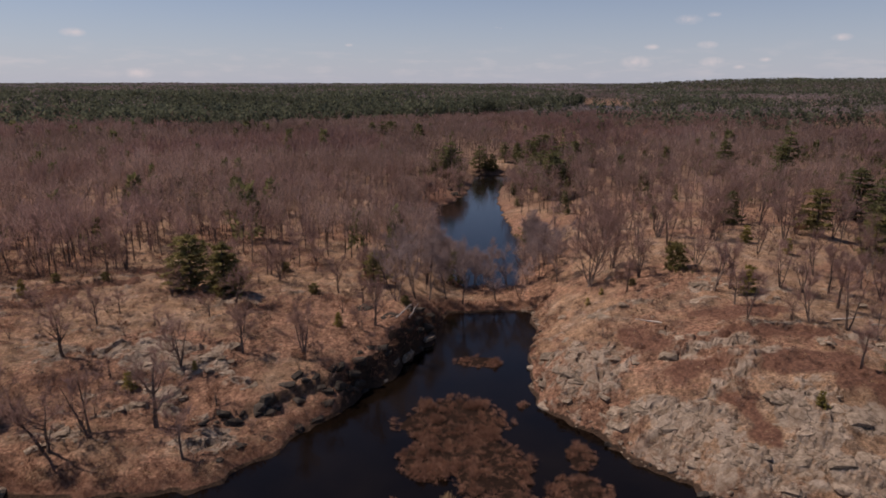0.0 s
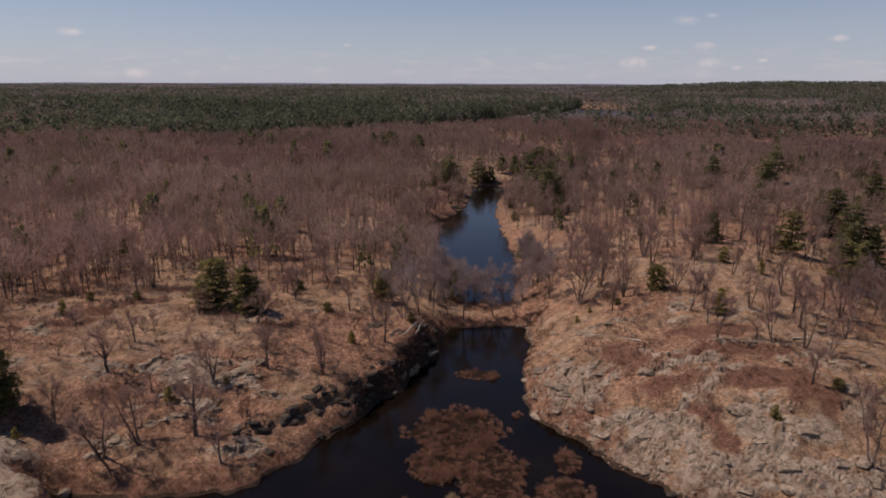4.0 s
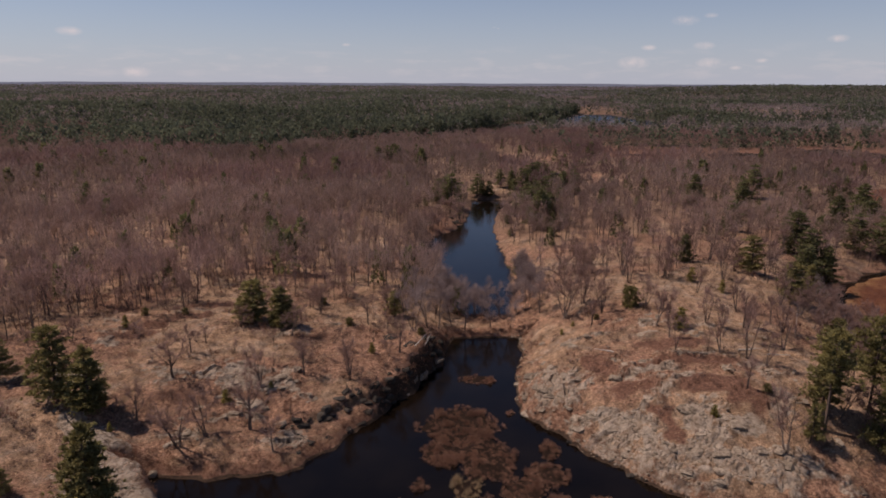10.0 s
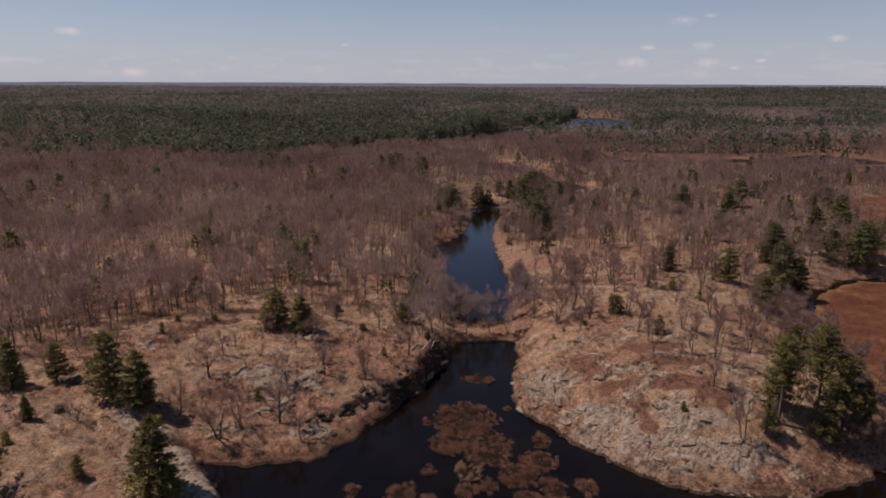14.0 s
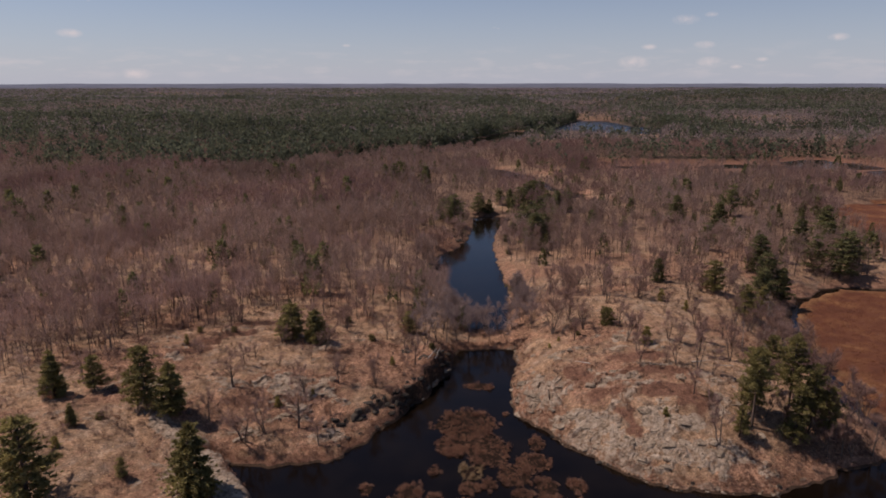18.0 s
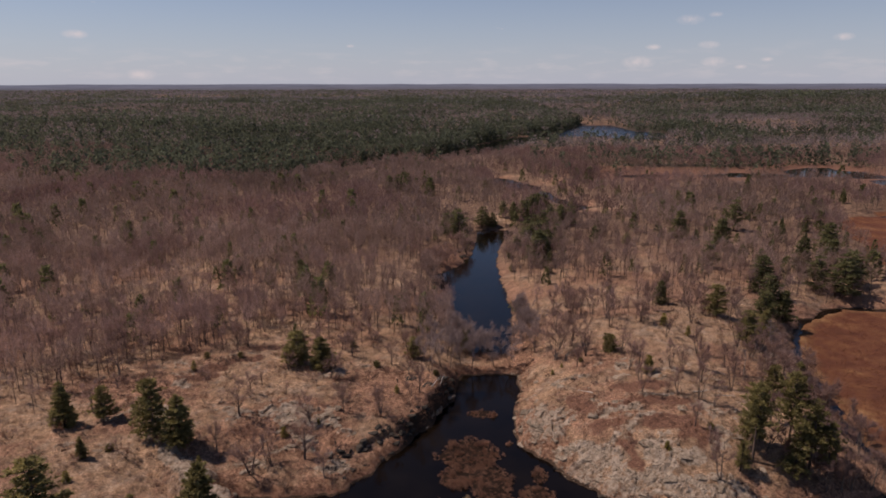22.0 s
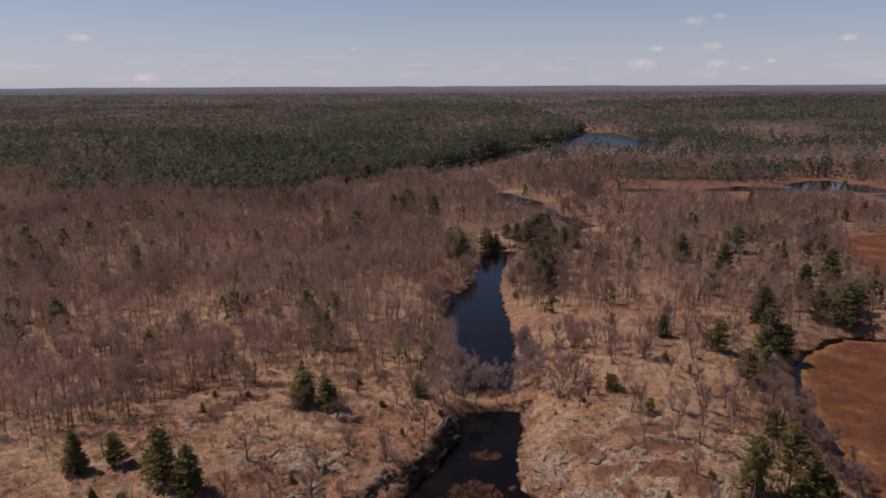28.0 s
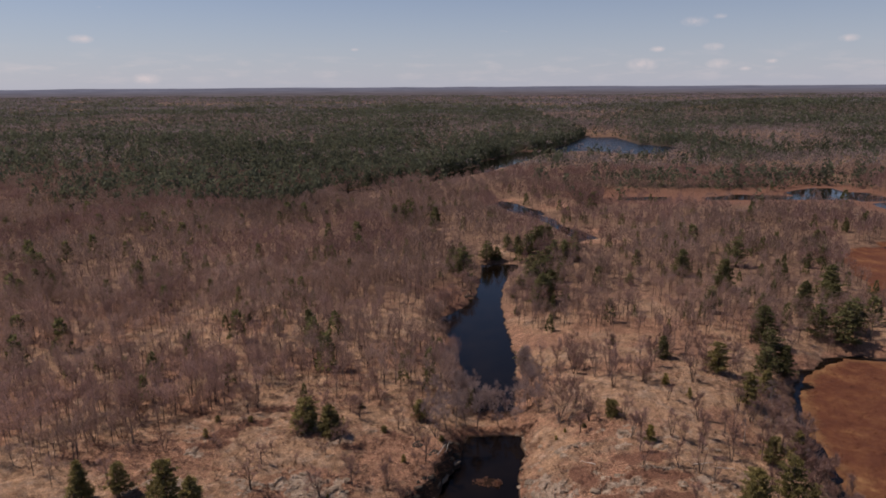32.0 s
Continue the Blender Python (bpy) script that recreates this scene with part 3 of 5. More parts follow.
def ground_z(x, y):
    x, y = np.asarray(x, float), np.asarray(y, float)
    d = shore(x, y)
    r = np.hypot(x, y)
    base = 5 + 2.2 * fbm(x / 75, y / 75, 3, 11) + 10 * fbm(x / 400, y / 400, 3, 12) * smooth(250, 900, r)
    base += 5.5 * bump(x, y, 44, 100, 30, 34) + 2.5 * bump(x, y, 42, 62, 18, 16) + 1.5 * bump(x, y, -40, 98, 30, 25) + 3 * bump(x, y, 75, 140, 30, 30)
    base -= 4.6 * bump(x, y, 9, 115, 13, 7) + 3 * bump(x, y, -55, 62, 7, 5) + 2.5 * bump(x, y, 56, 54, 12, 6) + 2.2 * bump(x, y, -30, 66, 16, 9)
    base += 6 * smooth(900, 2600, r) + 4 * smooth(2400, 4700, r) + 28 * bump(x, y, 1150, 1950, 520, 380) + 3 * bump(x, y, -700, 1500, 700, 500)
    base *= 1 - 0.8 * bump(x, y, 26, 266, 22, 40)
    reach = 7 + 45 * smooth(300, 600, y) + 3 * vnoise(x / 20, y / 20, 13) - 6.5 * bump(x, y, -6, 92, 9, 18) - 6.3 * smooth(4, 1, strand(SLAB, x, y))
    z = 0.12 + np.maximum(base, 0.8) * (1 - np.exp(-np.maximum(d, 0) / np.maximum(reach, 0.75)))
    wet = boggy(x, y)
    z = np.where(wet < 1.5, np.minimum(z, 0.12 + 0.12 * (1 + vnoise(x / 3, y / 3, 14))), z)
    near = smooth(420, 200, y) * smooth(260, 160, abs(x))
    z += near * np.clip(d / 3, 0, 1) * np.where(wet < 1, 0.0, 1.0) * (0.35 * fbm(x / 7, y / 7, 3, 15) + 0.12 * vnoise(x / 1.1, y / 1.1, 16) + 0.55 * smooth(-4, -14, x) * smooth(118, 105, y) * fbm(x / 2.6, y / 1.7, 3, 36))
    z += 1.2 * smooth(-0.25, 0.3, inland(x, y)) * smooth(6, 0.6, inland(x, y)) * bump(x, y, -17, 74, 11, 9)
    z += 1.1 * smooth(3.5, -1.5, strand(SLAB, x, y)) * np.clip(d / 1.5, 0, 1)
    m = rocky(x, y) * (1 - 0.8 * slab(x, y)) * near * np.clip(d / 1.5, 0.0, 1)
    sx, sy = x + 0.8 * fbm(x / 3, y / 3, 2, 30), y + 0.8 * fbm(x / 3, y / 3, 2, 31)
    big, joint = blocks(sx * 0.8 + sy * 0.25, sy - 0.2 * sx, 3.4, 40)
    course = (sy + 0.4 * np.where(x < -5, -sx, sx) + 2.2 * fbm(x / 5, y / 5, 2, 32)) / 3.3
    tread = course - np.floor(course)
    small, crack = blocks(sx, sy * 1.2, 1.25, 50)
    z += m * (0.34 * big + 0.14 * small - 0.42 * (1 - smooth(0, 0.09, joint)) - 0.16 * (1 - smooth(0, 0.14, crack)) + 0.6 * (smooth(0.0, 0.13, tread) - tread) * (0.6 + 0.8 * vnoise(x / 6, y / 6, 38)) + 0.25)
    return np.where(d < 0, np.maximum(0.12 + 0.5 * d, -1.6), z)


# ---- end of the lie of the land ----


# ---- meshes from arrays ----
def mesh_of(name, verts, faces, mat, flat=True):
    """A mesh from arrays of corners and of triangles or quads."""
    verts, faces = np.asarray(verts, np.float32), np.asarray(faces, np.int32)
    me = bpy.data.meshes.new(name)
    me.vertices.add(len(verts))
    me.vertices.foreach_set("co", verts.ravel())
    k = faces.shape[1]
    me.loops.add(faces.size)
    me.loops.foreach_set("vertex_index", faces.ravel())
    me.polygons.add(len(faces))
    me.polygons.foreach_set("loop_start", np.arange(0, faces.size, k, dtype=np.int32))
    me.polygons.foreach_set("use_smooth", np.full(len(faces), not flat))
    me.update(calc_edges=True)
    me.materials.append(mat)
    return me


def part(name, me, parent, label=""):
    ob = new(name, me)
    ob.parent = parent
    return tagged(ob, label) if label else ob


def empty(name, label, category, group="", kind=""):
    return tagged(new(name), label, category, group, kind)


def tubes(a, b, ra, rb, sides=3):
    """Tapered limbs from a to b."""
    a, b, ra, rb = np.asarray(a), np.asarray(b), np.asarray(ra)[:, None, None], np.asarray(rb)[:, None, None]
    d = b - a
    d = d / np.maximum(np.linalg.norm(d, axis=1, keepdims=True), 1e-6)
    side = np.cross(d, np.where(abs(d[:, 2:]) > 0.9, (1.0, 0, 0), (0, 0, 1.0)))
    side /= np.linalg.norm(side, axis=1, keepdims=True)
    up = np.cross(d, side)
    ang = np.arange(sides) * 2 * np.pi / sides
    ring = side[:, None, :] * np.cos(ang)[None, :, None] + up[:, None, :] * np.sin(ang)[None, :, None]
    verts = np.concatenate([a[:, None] + ring * ra, b[:, None] + ring * rb], 1).reshape(-1, 3)
    first = (np.arange(len(a)) * 2 * sides)[:, None]
    k = np.arange(sides)
    j = (k + 1) % sides
    tri = np.concatenate([np.stack([k, j, j + sides], 1), np.stack([k, j + sides, k + sides], 1)], 0)
    return verts, (first[:, :, None] + tri[None]).reshape(-1, 3)


def slivers(p, d, width, rng):
    """Thin triangles from p along d."""
    side = np.cross(d, rng.normal(size=d.shape))
    side *= width[:, None] / np.maximum(np.linalg.norm(side, axis=1, keepdims=True), 1e-6)
    verts = np.stack([p - side / 2, p + side / 2, p + d], 1).reshape(-1, 3)
    return verts, np.arange(len(verts)).reshape(-1, 3)


def join(*pairs):
    verts, faces, at = [], [], 0
    for v, f in pairs:
        verts.append(v)
        faces.append(f + at)
        at += len(v)
    return np.concatenate(verts), np.concatenate(faces)


def spread_out(v, f, spots, rng):
    """The shape (v, f) at each spot (x, y, z, width, height), turned at random, as one set of arrays."""
    spots = np.asarray(spots, float)
    ang = rng.uniform(0, 2 * np.pi, len(spots))
    c, s = np.cos(ang)[:, None], np.sin(ang)[:, None]
    x, y = v[None, :, 0], v[None, :, 1]
    w, h = spots[:, 3:4], spots[:, 4:5]
    out = np.stack([(c * x - s * y) * w + spots[:, :1], (s * x + c * y) * w + spots[:, 1:2], v[None, :, 2] * h + spots[:, 2:3]], 2)
    faces = f[None] + (np.arange(len(spots)) * len(v))[:, None, None]
    return out.reshape(-1, 3), faces.reshape(-1, 3)


# ---- shapes of plants, one metre high ----
def bare_tree(rng, stems=1, limbs=9, forks=3, twigs=5, wide=0.32, trunk=0.022, low=0.3, twig_width=0.0055):
    """A leafless broad-leaved tree: wood and twigs as two sets of arrays."""
    A, B, RA, RB, tips, tipd = [], [], [], [], [], []

    def limb(p, d, length, r, steps, level):
        q = p
        for k in range(steps):
            d2 = d + rng.normal(0, 0.13, 3) + (0, 0, 0.05)
            d2 /= np.linalg.norm(d2)
            e = q + d2 * length / steps
            A.append(q), B.append(e), RA.append(r * (1 - 0.75 * k / steps)), RB.append(r * (1 - 0.75 * (k + 1) / steps))
            if level == 2 or k:
                for _ in range(twigs):
                    t = rng.uniform()
                    tips.append(q + (e - q) * t)
                    v = d2 + rng.normal(0, 0.6, 3) + (0, 0, 0.25)
                    tipd.append(v / np.linalg.norm(v) * rng.uniform(0.07, 0.19))
            q, d = e, d2
            if level < 2:
                for _ in range(forks if k else 1):
                    v = d2 + rng.normal(0, 0.55, 3) + (0, 0, 0.12)
                    limb(q, v / np.linalg.norm(v), length * rng.uniform(0.4, 0.62), r * 0.45, 2, level + 1)

    for s in range(stems):
        lean = rng.normal(0, 0.05 if stems == 1 else 0.2, 2)
        p = np.array((*(rng.normal(0, 0.012, 2) * (stems > 1)), -0.04))
        top = rng.uniform(0.8, 0.95)
        n = 5
        spine = [p + np.array((lean[0] * k / n * top + rng.normal(0, 0.008), lean[1] * k / n * top + rng.normal(0, 0.008), (top + 0.04) * k / n)) for k in range(n + 1)]
        rad = [trunk * (1 - 0.85 * k / n) / math.sqrt(stems) for k in range(n + 1)]
        for k in range(n):
            A.append(spine[k]), B.append(spine[k + 1]), RA.append(rad[k]), RB.append(rad[k + 1])
        for k in range(max(2, limbs // stems)):
            t = rng.uniform(low, 0.97)
            i = min(int(t * n), n - 1)
            q = spine[i] + (spine[i + 1] - spine[i]) * (t * n - i)
            a = rng.uniform(0, 2 * np.pi)
            d = np.array((math.cos(a), math.sin(a), rng.uniform(0.55, 1.7)))
            limb(q, d / np.linalg.norm(d), wide * (1.15 - 0.7 * t) * rng.uniform(0.7, 1.2), rad[i] * 0.5, 2, 1)
    p, d = np.array(tips), np.array(tipd)
    thick = np.array(RA) > 0.32 * trunk / math.sqrt(stems)
    A, B, RA, RB = (np.array(v) for v in (A, B, RA, RB))
    return tubes(A[thick], B[thick], RA[thick], RB[thick]), join(tubes(A[~thick], B[~thick], RA[~thick] * 0.7, RB[~thick] * 0.7), slivers(p, d, np.full(len(p), twig_width), rng))


def far_tree(rng, n=40, width=0.018, limbs=4, crown=0.26, low=0.35):
    """A leafless tree of a wood: a stem that forks into a fan of limbs, with a haze of twigs round them."""
    k = max(limbs, 7)
    g = rng.uniform(0, 6.28, k)
    lean = rng.normal(0, 0.03, 2)
    a = np.stack([lean[0] * np.ones(k), lean[1] * np.ones(k), rng.uniform(low * 0.7, 0.55, k)], 1)
    r = crown * rng.uniform(0.25, 1.0, k)
    b = np.stack([lean[0] + r * np.cos(g), lean[1] + r * np.sin(g), rng.uniform(0.68, 1.0, k) - 0.5 * r], 1)
    stem = (np.array([(0, 0, -0.04), a[0]]), np.array([(lean[0], lean[1], 0.5), b[0]]))
    wood = tubes(np.concatenate([stem[0][:1], a[:limbs]]), np.concatenate([stem[1][:1], b[:limbs]]), np.array([0.0155] + [0.006] * limbs), np.array([0.009] + [0.002] * limbs))
    i = rng.integers(0, k, n)
    t = rng.uniform(0.25, 1.0, n)[:, None]
    p = a[i] + (b[i] - a[i]) * t + rng.normal(0, 1, (n, 3)) * crown * np.array((0.22, 0.22, 0.17))
    d = (b[i] - a[i]) * 1.6 + np.array((0, 0, 0.15)) + rng.normal(0, 0.6, (n, 3))
    d *= (rng.uniform(0.09, 0.23, n) / np.linalg.norm(d, axis=1))[:, None]
    return wood, slivers(p, d, np.full(n, width), rng)


def round_tree(rng, n=60, width=0.03, wide=0.33):
    """A leafless tree with a rounded crown of fine twigs, seen from far off."""
    g, k = rng.uniform(0, 2 * np.pi, n), rng.uniform(-0.35, 1.0, n)
    out = np.sqrt(1 - np.clip(k, 0, 1) ** 2) * np.where(k < 0, 1 + 0.9 * k, 1) * rng.uniform(0.45, 1.0, n) * wide * (1 + 0.25 * np.sin(3 * g + rng.uniform(0, 6)))
    tip = np.stack([out * np.cos(g), out * np.sin(g), 0.62 + 0.38 * k * rng.uniform(0.8, 1.0, n)], 1)
    d = (tip - np.array((0, 0, 0.35))) * 0.28 + rng.normal(0, 0.035, (n, 3))
    wood = tubes(np.array([(0, 0, -0.04), (0, 0, 0.35)]), np.array([(0, 0, 0.45), (0.06, 0.04, 0.72)]), np.array([0.016, 0.009]), np.array([0.01, 0.003]))
    return wood, slivers(tip - d * 0.6, d, np.full(n, width), rng)


def dome(rng, n=90, width=0.03):
    """A rounded twiggy bush, half a metre in radius and one metre high."""
    g, up = rng.uniform(0, 2 * np.pi, n), rng.uniform(0.04, 1, n)
    r = rng.uniform(0.7, 1.06, n)
    tip = np.stack([0.5 * r * np.sqrt(1 - up ** 2) * np.cos(g), 0.5 * r * np.sqrt(1 - up ** 2) * np.sin(g), 0.95 * r * up], 1)
    p = tip * rng.uniform(0.3, 0.65, (n, 1)) + rng.normal(0, 0.05, (n, 3)) * (1, 1, 0.3)
    return slivers(p, tip - p + rng.normal(0, 0.08, (n, 3)), np.full(n, width), rng)


def pine(rng, levels=11, arms=6, tufts=10, start=0.12, wide=0.26, size=0.06, ragged=0.35, power=0.75, per=5, droop=0.1):
    """An evergreen: trunk and limbs, and a crown of many small needle tufts on whorled limbs with gaps between the tiers."""
    A, B, RA, RB, P, D = [np.array((0, 0, -0.03))], [np.array((0, 0, 0.98))], [0.02], [0.003], [], []
    for k in range(levels):
        z = start + (0.97 - start) * (k + rng.uniform(-0.3, 0.3)) / levels
        reach = wide * max(0.08, (1 - (z - start) / (1 - start) * 0.94)) ** power * min(1, 0.6 + (z - start) * 3)
        side = rng.uniform(0, 6.28)
        for j in range(arms):
            a = 2 * math.pi * (j + rng.uniform(-0.35, 0.35)) / arms + k * 0.9
            length = reach * rng.uniform(1 - ragged, 1 + ragged * 0.5) * (1 - 0.3 * ragged * (1 + math.cos(a - side)))
            q = np.array((0, 0, z))
            e = q + np.array((math.cos(a), math.sin(a), rng.uniform(0.1, 0.4) - droop - 0.25 * (1 - z) ** 2)) * length
            A.append(q), B.append(e), RA.append(0.0055), RB.append(0.0015)
            n = max(3, int(tufts * length / wide * 1.25))
            for i in range(n):
                t = 1.05 - 0.75 * rng.uniform() ** 1.4
                c = q + (e - q) * t + rng.normal(0, 1, 3) * length * t * np.array((0.16, 0.16, 0.085))
                for _ in range(per):
                    P.append(c)
                    v = rng.normal(0, 0.75, 3) * (1, 1, 0.55) + (math.cos(a) * 0.6, math.sin(a) * 0.6, 0.4)
                    D.append(v / np.linalg.norm(v) * size * rng.uniform(0.6, 1.25))
    for i in range(tufts * 2):
        P.append(np.array((0, 0, 0.92)) + rng.normal(0, 0.012, 3)), D.append(np.array((*rng.normal(0, 0.022, 2), rng.uniform(0.03, 0.08))))
    P, D = np.array(P), np.array(D)
    return tubes(np.array(A), np.array(B), np.array(RA), np.array(RB), 4), slivers(P, D, np.full(len(P), size * 0.45), rng)


def far_pine(rng, n=20, wide=0.2, size=0.16, start=0.05):
    z = rng.uniform(start, 0.9, n) ** 1.15
    r = wide * (1 - z) ** 0.8 * np.sqrt(rng.uniform(0.2, 1, n))
    g = rng.uniform(0, 6.28, n)
    p = np.stack([r * np.cos(g), r * np.sin(g), z], 1)
    d = np.stack([np.cos(g) * 0.5, np.sin(g) * 0.5, rng.uniform(0.1, 1.2, n)], 1) * size * rng.uniform(0.6, 1.3, (n, 1))
    shape = slivers(p, d, np.full(n, size * 0.8), rng)
    return join(shape, (np.array(((-0.02, 0, 0.75), (0.02, 0.01, 0.75), (0, 0, 1.0))), np.array(((0, 1, 2),))))


def bush(rng, n=150, width=0.03, flat=1.0):
    """A twiggy shrub, half a metre in radius and one metre high."""
    g, r = rng.uniform(0, 6.28, n), 0.46 * np.sqrt(rng.uniform(0, 1, n))
    p = np.stack([r * np.cos(g), r * np.sin(g), rng.uniform(0, 0.55, n) * (1 - r)], 1)
    d = np.stack([p[:, 0] * 0.6, p[:, 1] * 0.6, rng.uniform(0.25, 0.6, n) * flat], 1) + rng.normal(0, 0.12, (n, 3))
    return slivers(p, d, np.full(n, width), rng)


def conifer_land(x, y):
    """The dark evergreen wood beyond the long arm of the lake, and the mixed woods farther off."""
    edge = np.interp(x, (-700, -320, -210, -160, -122, -106, -66, -30, 2, 22, 40, 90, 200, 260, 420, 900), (520, 445, 432, 420, 428, 518, 564, 606, 655, 706, 760, 868, 965, 1160, 1130, 1000))
    first = smooth(-15, 60, y - edge + 40 * vnoise(x / 50, y / 50, 70) + 14 * vnoise(x / 14, y / 14, 73)) * (0.64 + 0.9 * fbm(x / 130, y / 130, 4, 71)) * (0.3 + 0.7 * smooth(3600, 1500, y)) * np.interp(x, (-500, -240, -170), (0.6, 0.68, 0.85))
    cape = 0.9 * bump(x, y, 345, 1010, 45, 60) + 0.95 * bump(x, y, 235, 545, 100, 16) + 0.6 * bump(x, y, 190, 450, 60, 8) + 0.5 * bump(x, y, 330, 560, 60, 30) + 0.4 * bump(x, y, 120, 480, 25, 25) + 0.6 * bump(x, y, 1000, 1800, 420, 260)
    cape += 0.95 * bump(x, y, 400, 1225, 75, 60) + 0.85 * bump(x, y, 545, 1275, 130, 60) + 0.8 * bump(x, y, 700, 2300, 170, 160) + 0.55 * bump(x, y, 820, 1480, 330, 150) + 0.6 * bump(x, y, 540, 810, 120, 35) + 0.75 * bump(x, y, 1200, 2050, 450, 120)
    mixed = 0.07 * smooth(380, 800, y) + 0.8 * smooth(0.06, 0.2, fbm(x / 170, y / 200, 3, 72)) * smooth(560, 800, y) * 0.5
    return np.clip(np.where(x < 250, first, 0) + cape + mixed, 0, 0.92)


# ---- the ground, one sheet to the horizon ----
def steps(inner, step, outer, growth):
    v, s = [inner], step
    while v[-1] < outer:
        v.append(v[-1] + s)
        s *= growth
    return v[1:]


mid_x = list(np.arange(-112, -72, 0.6)) + list(np.arange(-72, 72, 0.4)) + list(np.arange(72, 112.1, 0.6))
right_x = steps(112, 0.8, 4400, 1.1)
xs = np.array([-v for v in reversed(right_x)] + mid_x + right_x)
mid_y = list(np.arange(30, 46, 0.8)) + list(np.arange(46, 118, 0.4)) + list(np.arange(118, 150, 0.5))
ys = np.array([-4600, -3000, -1800, -1000, -500, -250, -120, -60, -30, -10, 5, 12, 18, 22, 26] + mid_y + steps(mid_y[-1], 0.57, 4780, 1.028))
gx, gy = np.meshgrid(xs, ys)
gz = ground_z(gx, gy)
nx, ny = len(xs), len(ys)
idx = np.arange(nx * ny).reshape(ny, nx)
quads = np.stack([idx[:-1, :-1], idx[:-1, 1:], idx[1:, 1:], idx[1:, :-1]], 2).reshape(-1, 4)
sheet = mesh_of("ground", np.stack([gx, gy, gz], 2).reshape(-1, 3), quads, GROUND, flat=False)
gd = shore(gx, gy)
rock_mask = np.where(gd > 0.2, np.where(slab(gx, gy) > 0.3, 1.9, 0.66) * rocky(gx, gy) * smooth(420, 200, gy) * (1 - heathy(gx, gy)), 0)
# bare ledges along the crest and face of the granite hill
ledges = sum(bump(gx, gy, *at) for at in ((35.5, 75, 3.5, 1.6), (39.5, 71.5, 3, 1.6), (25, 66.6, 3, 2.4), (37, 63, 2.2, 3), (39, 58.5, 2.5, 2.5), (18, 79.7, 2, 4), (53, 76, 4, 1.6), (30, 61, 2.4, 2.4), (45, 60, 2.5, 2.5)))
rock_mask = np.maximum(rock_mask, 1.15 * np.clip(ledges, 0, 1) * smooth(0.15, 0.75, ledges + 0.9 * fbm(gx / 2.6, gy / 1.8, 3, 27)) * (gd > 0.6))
sedge_mask = ((boggy(gx, gy) < 0.5) & (gy < 380)) * 1.0
rim_mask = smooth(-7, -0.5, boggy(gx, gy)) * 0.55 * smooth(330, 220, gy)
heath_mask = np.clip(smooth(0.25, 0.7, heathy(gx, gy)) + np.where(gx > 8, 0.35, 0.7) * smooth(3, 0.6, gd) * (gd > 0), 0, 1) * 0.97
# left river bank darkened in heath tone for its shade and brush
heath_mask = np.maximum(heath_mask, 0.95 * bump(gx, gy, -4, 222, 10, 22)) * (1 - bump(gx, gy, 25, 296, 16, 14))
heath_mask = np.maximum(heath_mask, 1.3 * (boggy(gx, gy) < 0.5) * (gy > 380))
heath_mask = np.maximum(heath_mask, 0.75 * smooth(55, 25, strand(FEN, gx, gy)))
litter_mask = np.clip(0.4 - 1.2 * bump(gx, gy, 25, 299, 14, 15) + 1.3 * fbm(gx / 18, gy / 15, 4, 60) + 0.5 * bump(gx, gy, -28, 75, 24, 20) + 0.3 * smooth(6, 2, gd) + 0.12 * smooth(120, 160, gy) - 0.16 * smooth(8, 14, gx) * smooth(130, 110, gy), 0, 1)
woodland = smooth(112, 150, gy + 12 * vnoise(gx / 15, gy / 15, 61)) * np.where(gx < 0, 0.22 + 0.5 * smooth(160, 250, gy), 0.3 + 0.4 * smooth(150, 260, gy)) + 0.35 * smooth(200, 340, gy)
conifers = conifer_land(gx, gy) * smooth(380, 440, gy)
woodland = woodland * (1 - bump(gx, gy, 27, 303, 14, 12)) * (1 - bump(gx, gy, 85, 318, 20, 12)) * (1 - bump(gx, gy, 78, 446, 15, 20)) * (1 - bump(gx, gy, 84, 358, 15, 9)) * (1 - bump(gx, gy, 42, 478, 22, 8))
# shade painted dark on the steep rock face above the water
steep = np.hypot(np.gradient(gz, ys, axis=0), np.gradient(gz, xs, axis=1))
cliff_shade = smooth(0.75, 1.3, steep) * np.where(gx < -12.5, 0.55, 1) * (gx < 3) * (gx > -30) * (gy > 62) * (gy < 112) * smooth(9, 5, gd)
# the wet mask holds both the damp rim and the painted face shade
for name, mask in (("rock", rock_mask), ("sedge", sedge_mask), ("heath", heath_mask), ("litter", litter_mask), ("wet", np.maximum(smooth(0.45, 0.0, gd) * (sedge_mask < 0.5), cliff_shade * (gd > 0))), ("woodland", woodland), ("conifers", conifers), ("rim", rim_mask)):
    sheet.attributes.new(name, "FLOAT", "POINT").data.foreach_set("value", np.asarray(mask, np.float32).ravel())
sheet.polygons.foreach_set("use_smooth", (rock_mask[:-1, :-1] < 0.3).ravel())
tagged(new("ground", sheet), "dead grass, leaf litter and bare granite barrens", "ground", kind="structure")
lake_sheet = mesh_of("water", np.array(((-4300, -4500, 0), (4300, -4500, 0), (4300, 4700, 0), (-4300, 4700, 0.0))), np.array(((0, 1, 2, 3),)), WATER)
tagged(new("water", lake_sheet), "still dark pond and river water", "water", kind="structure")


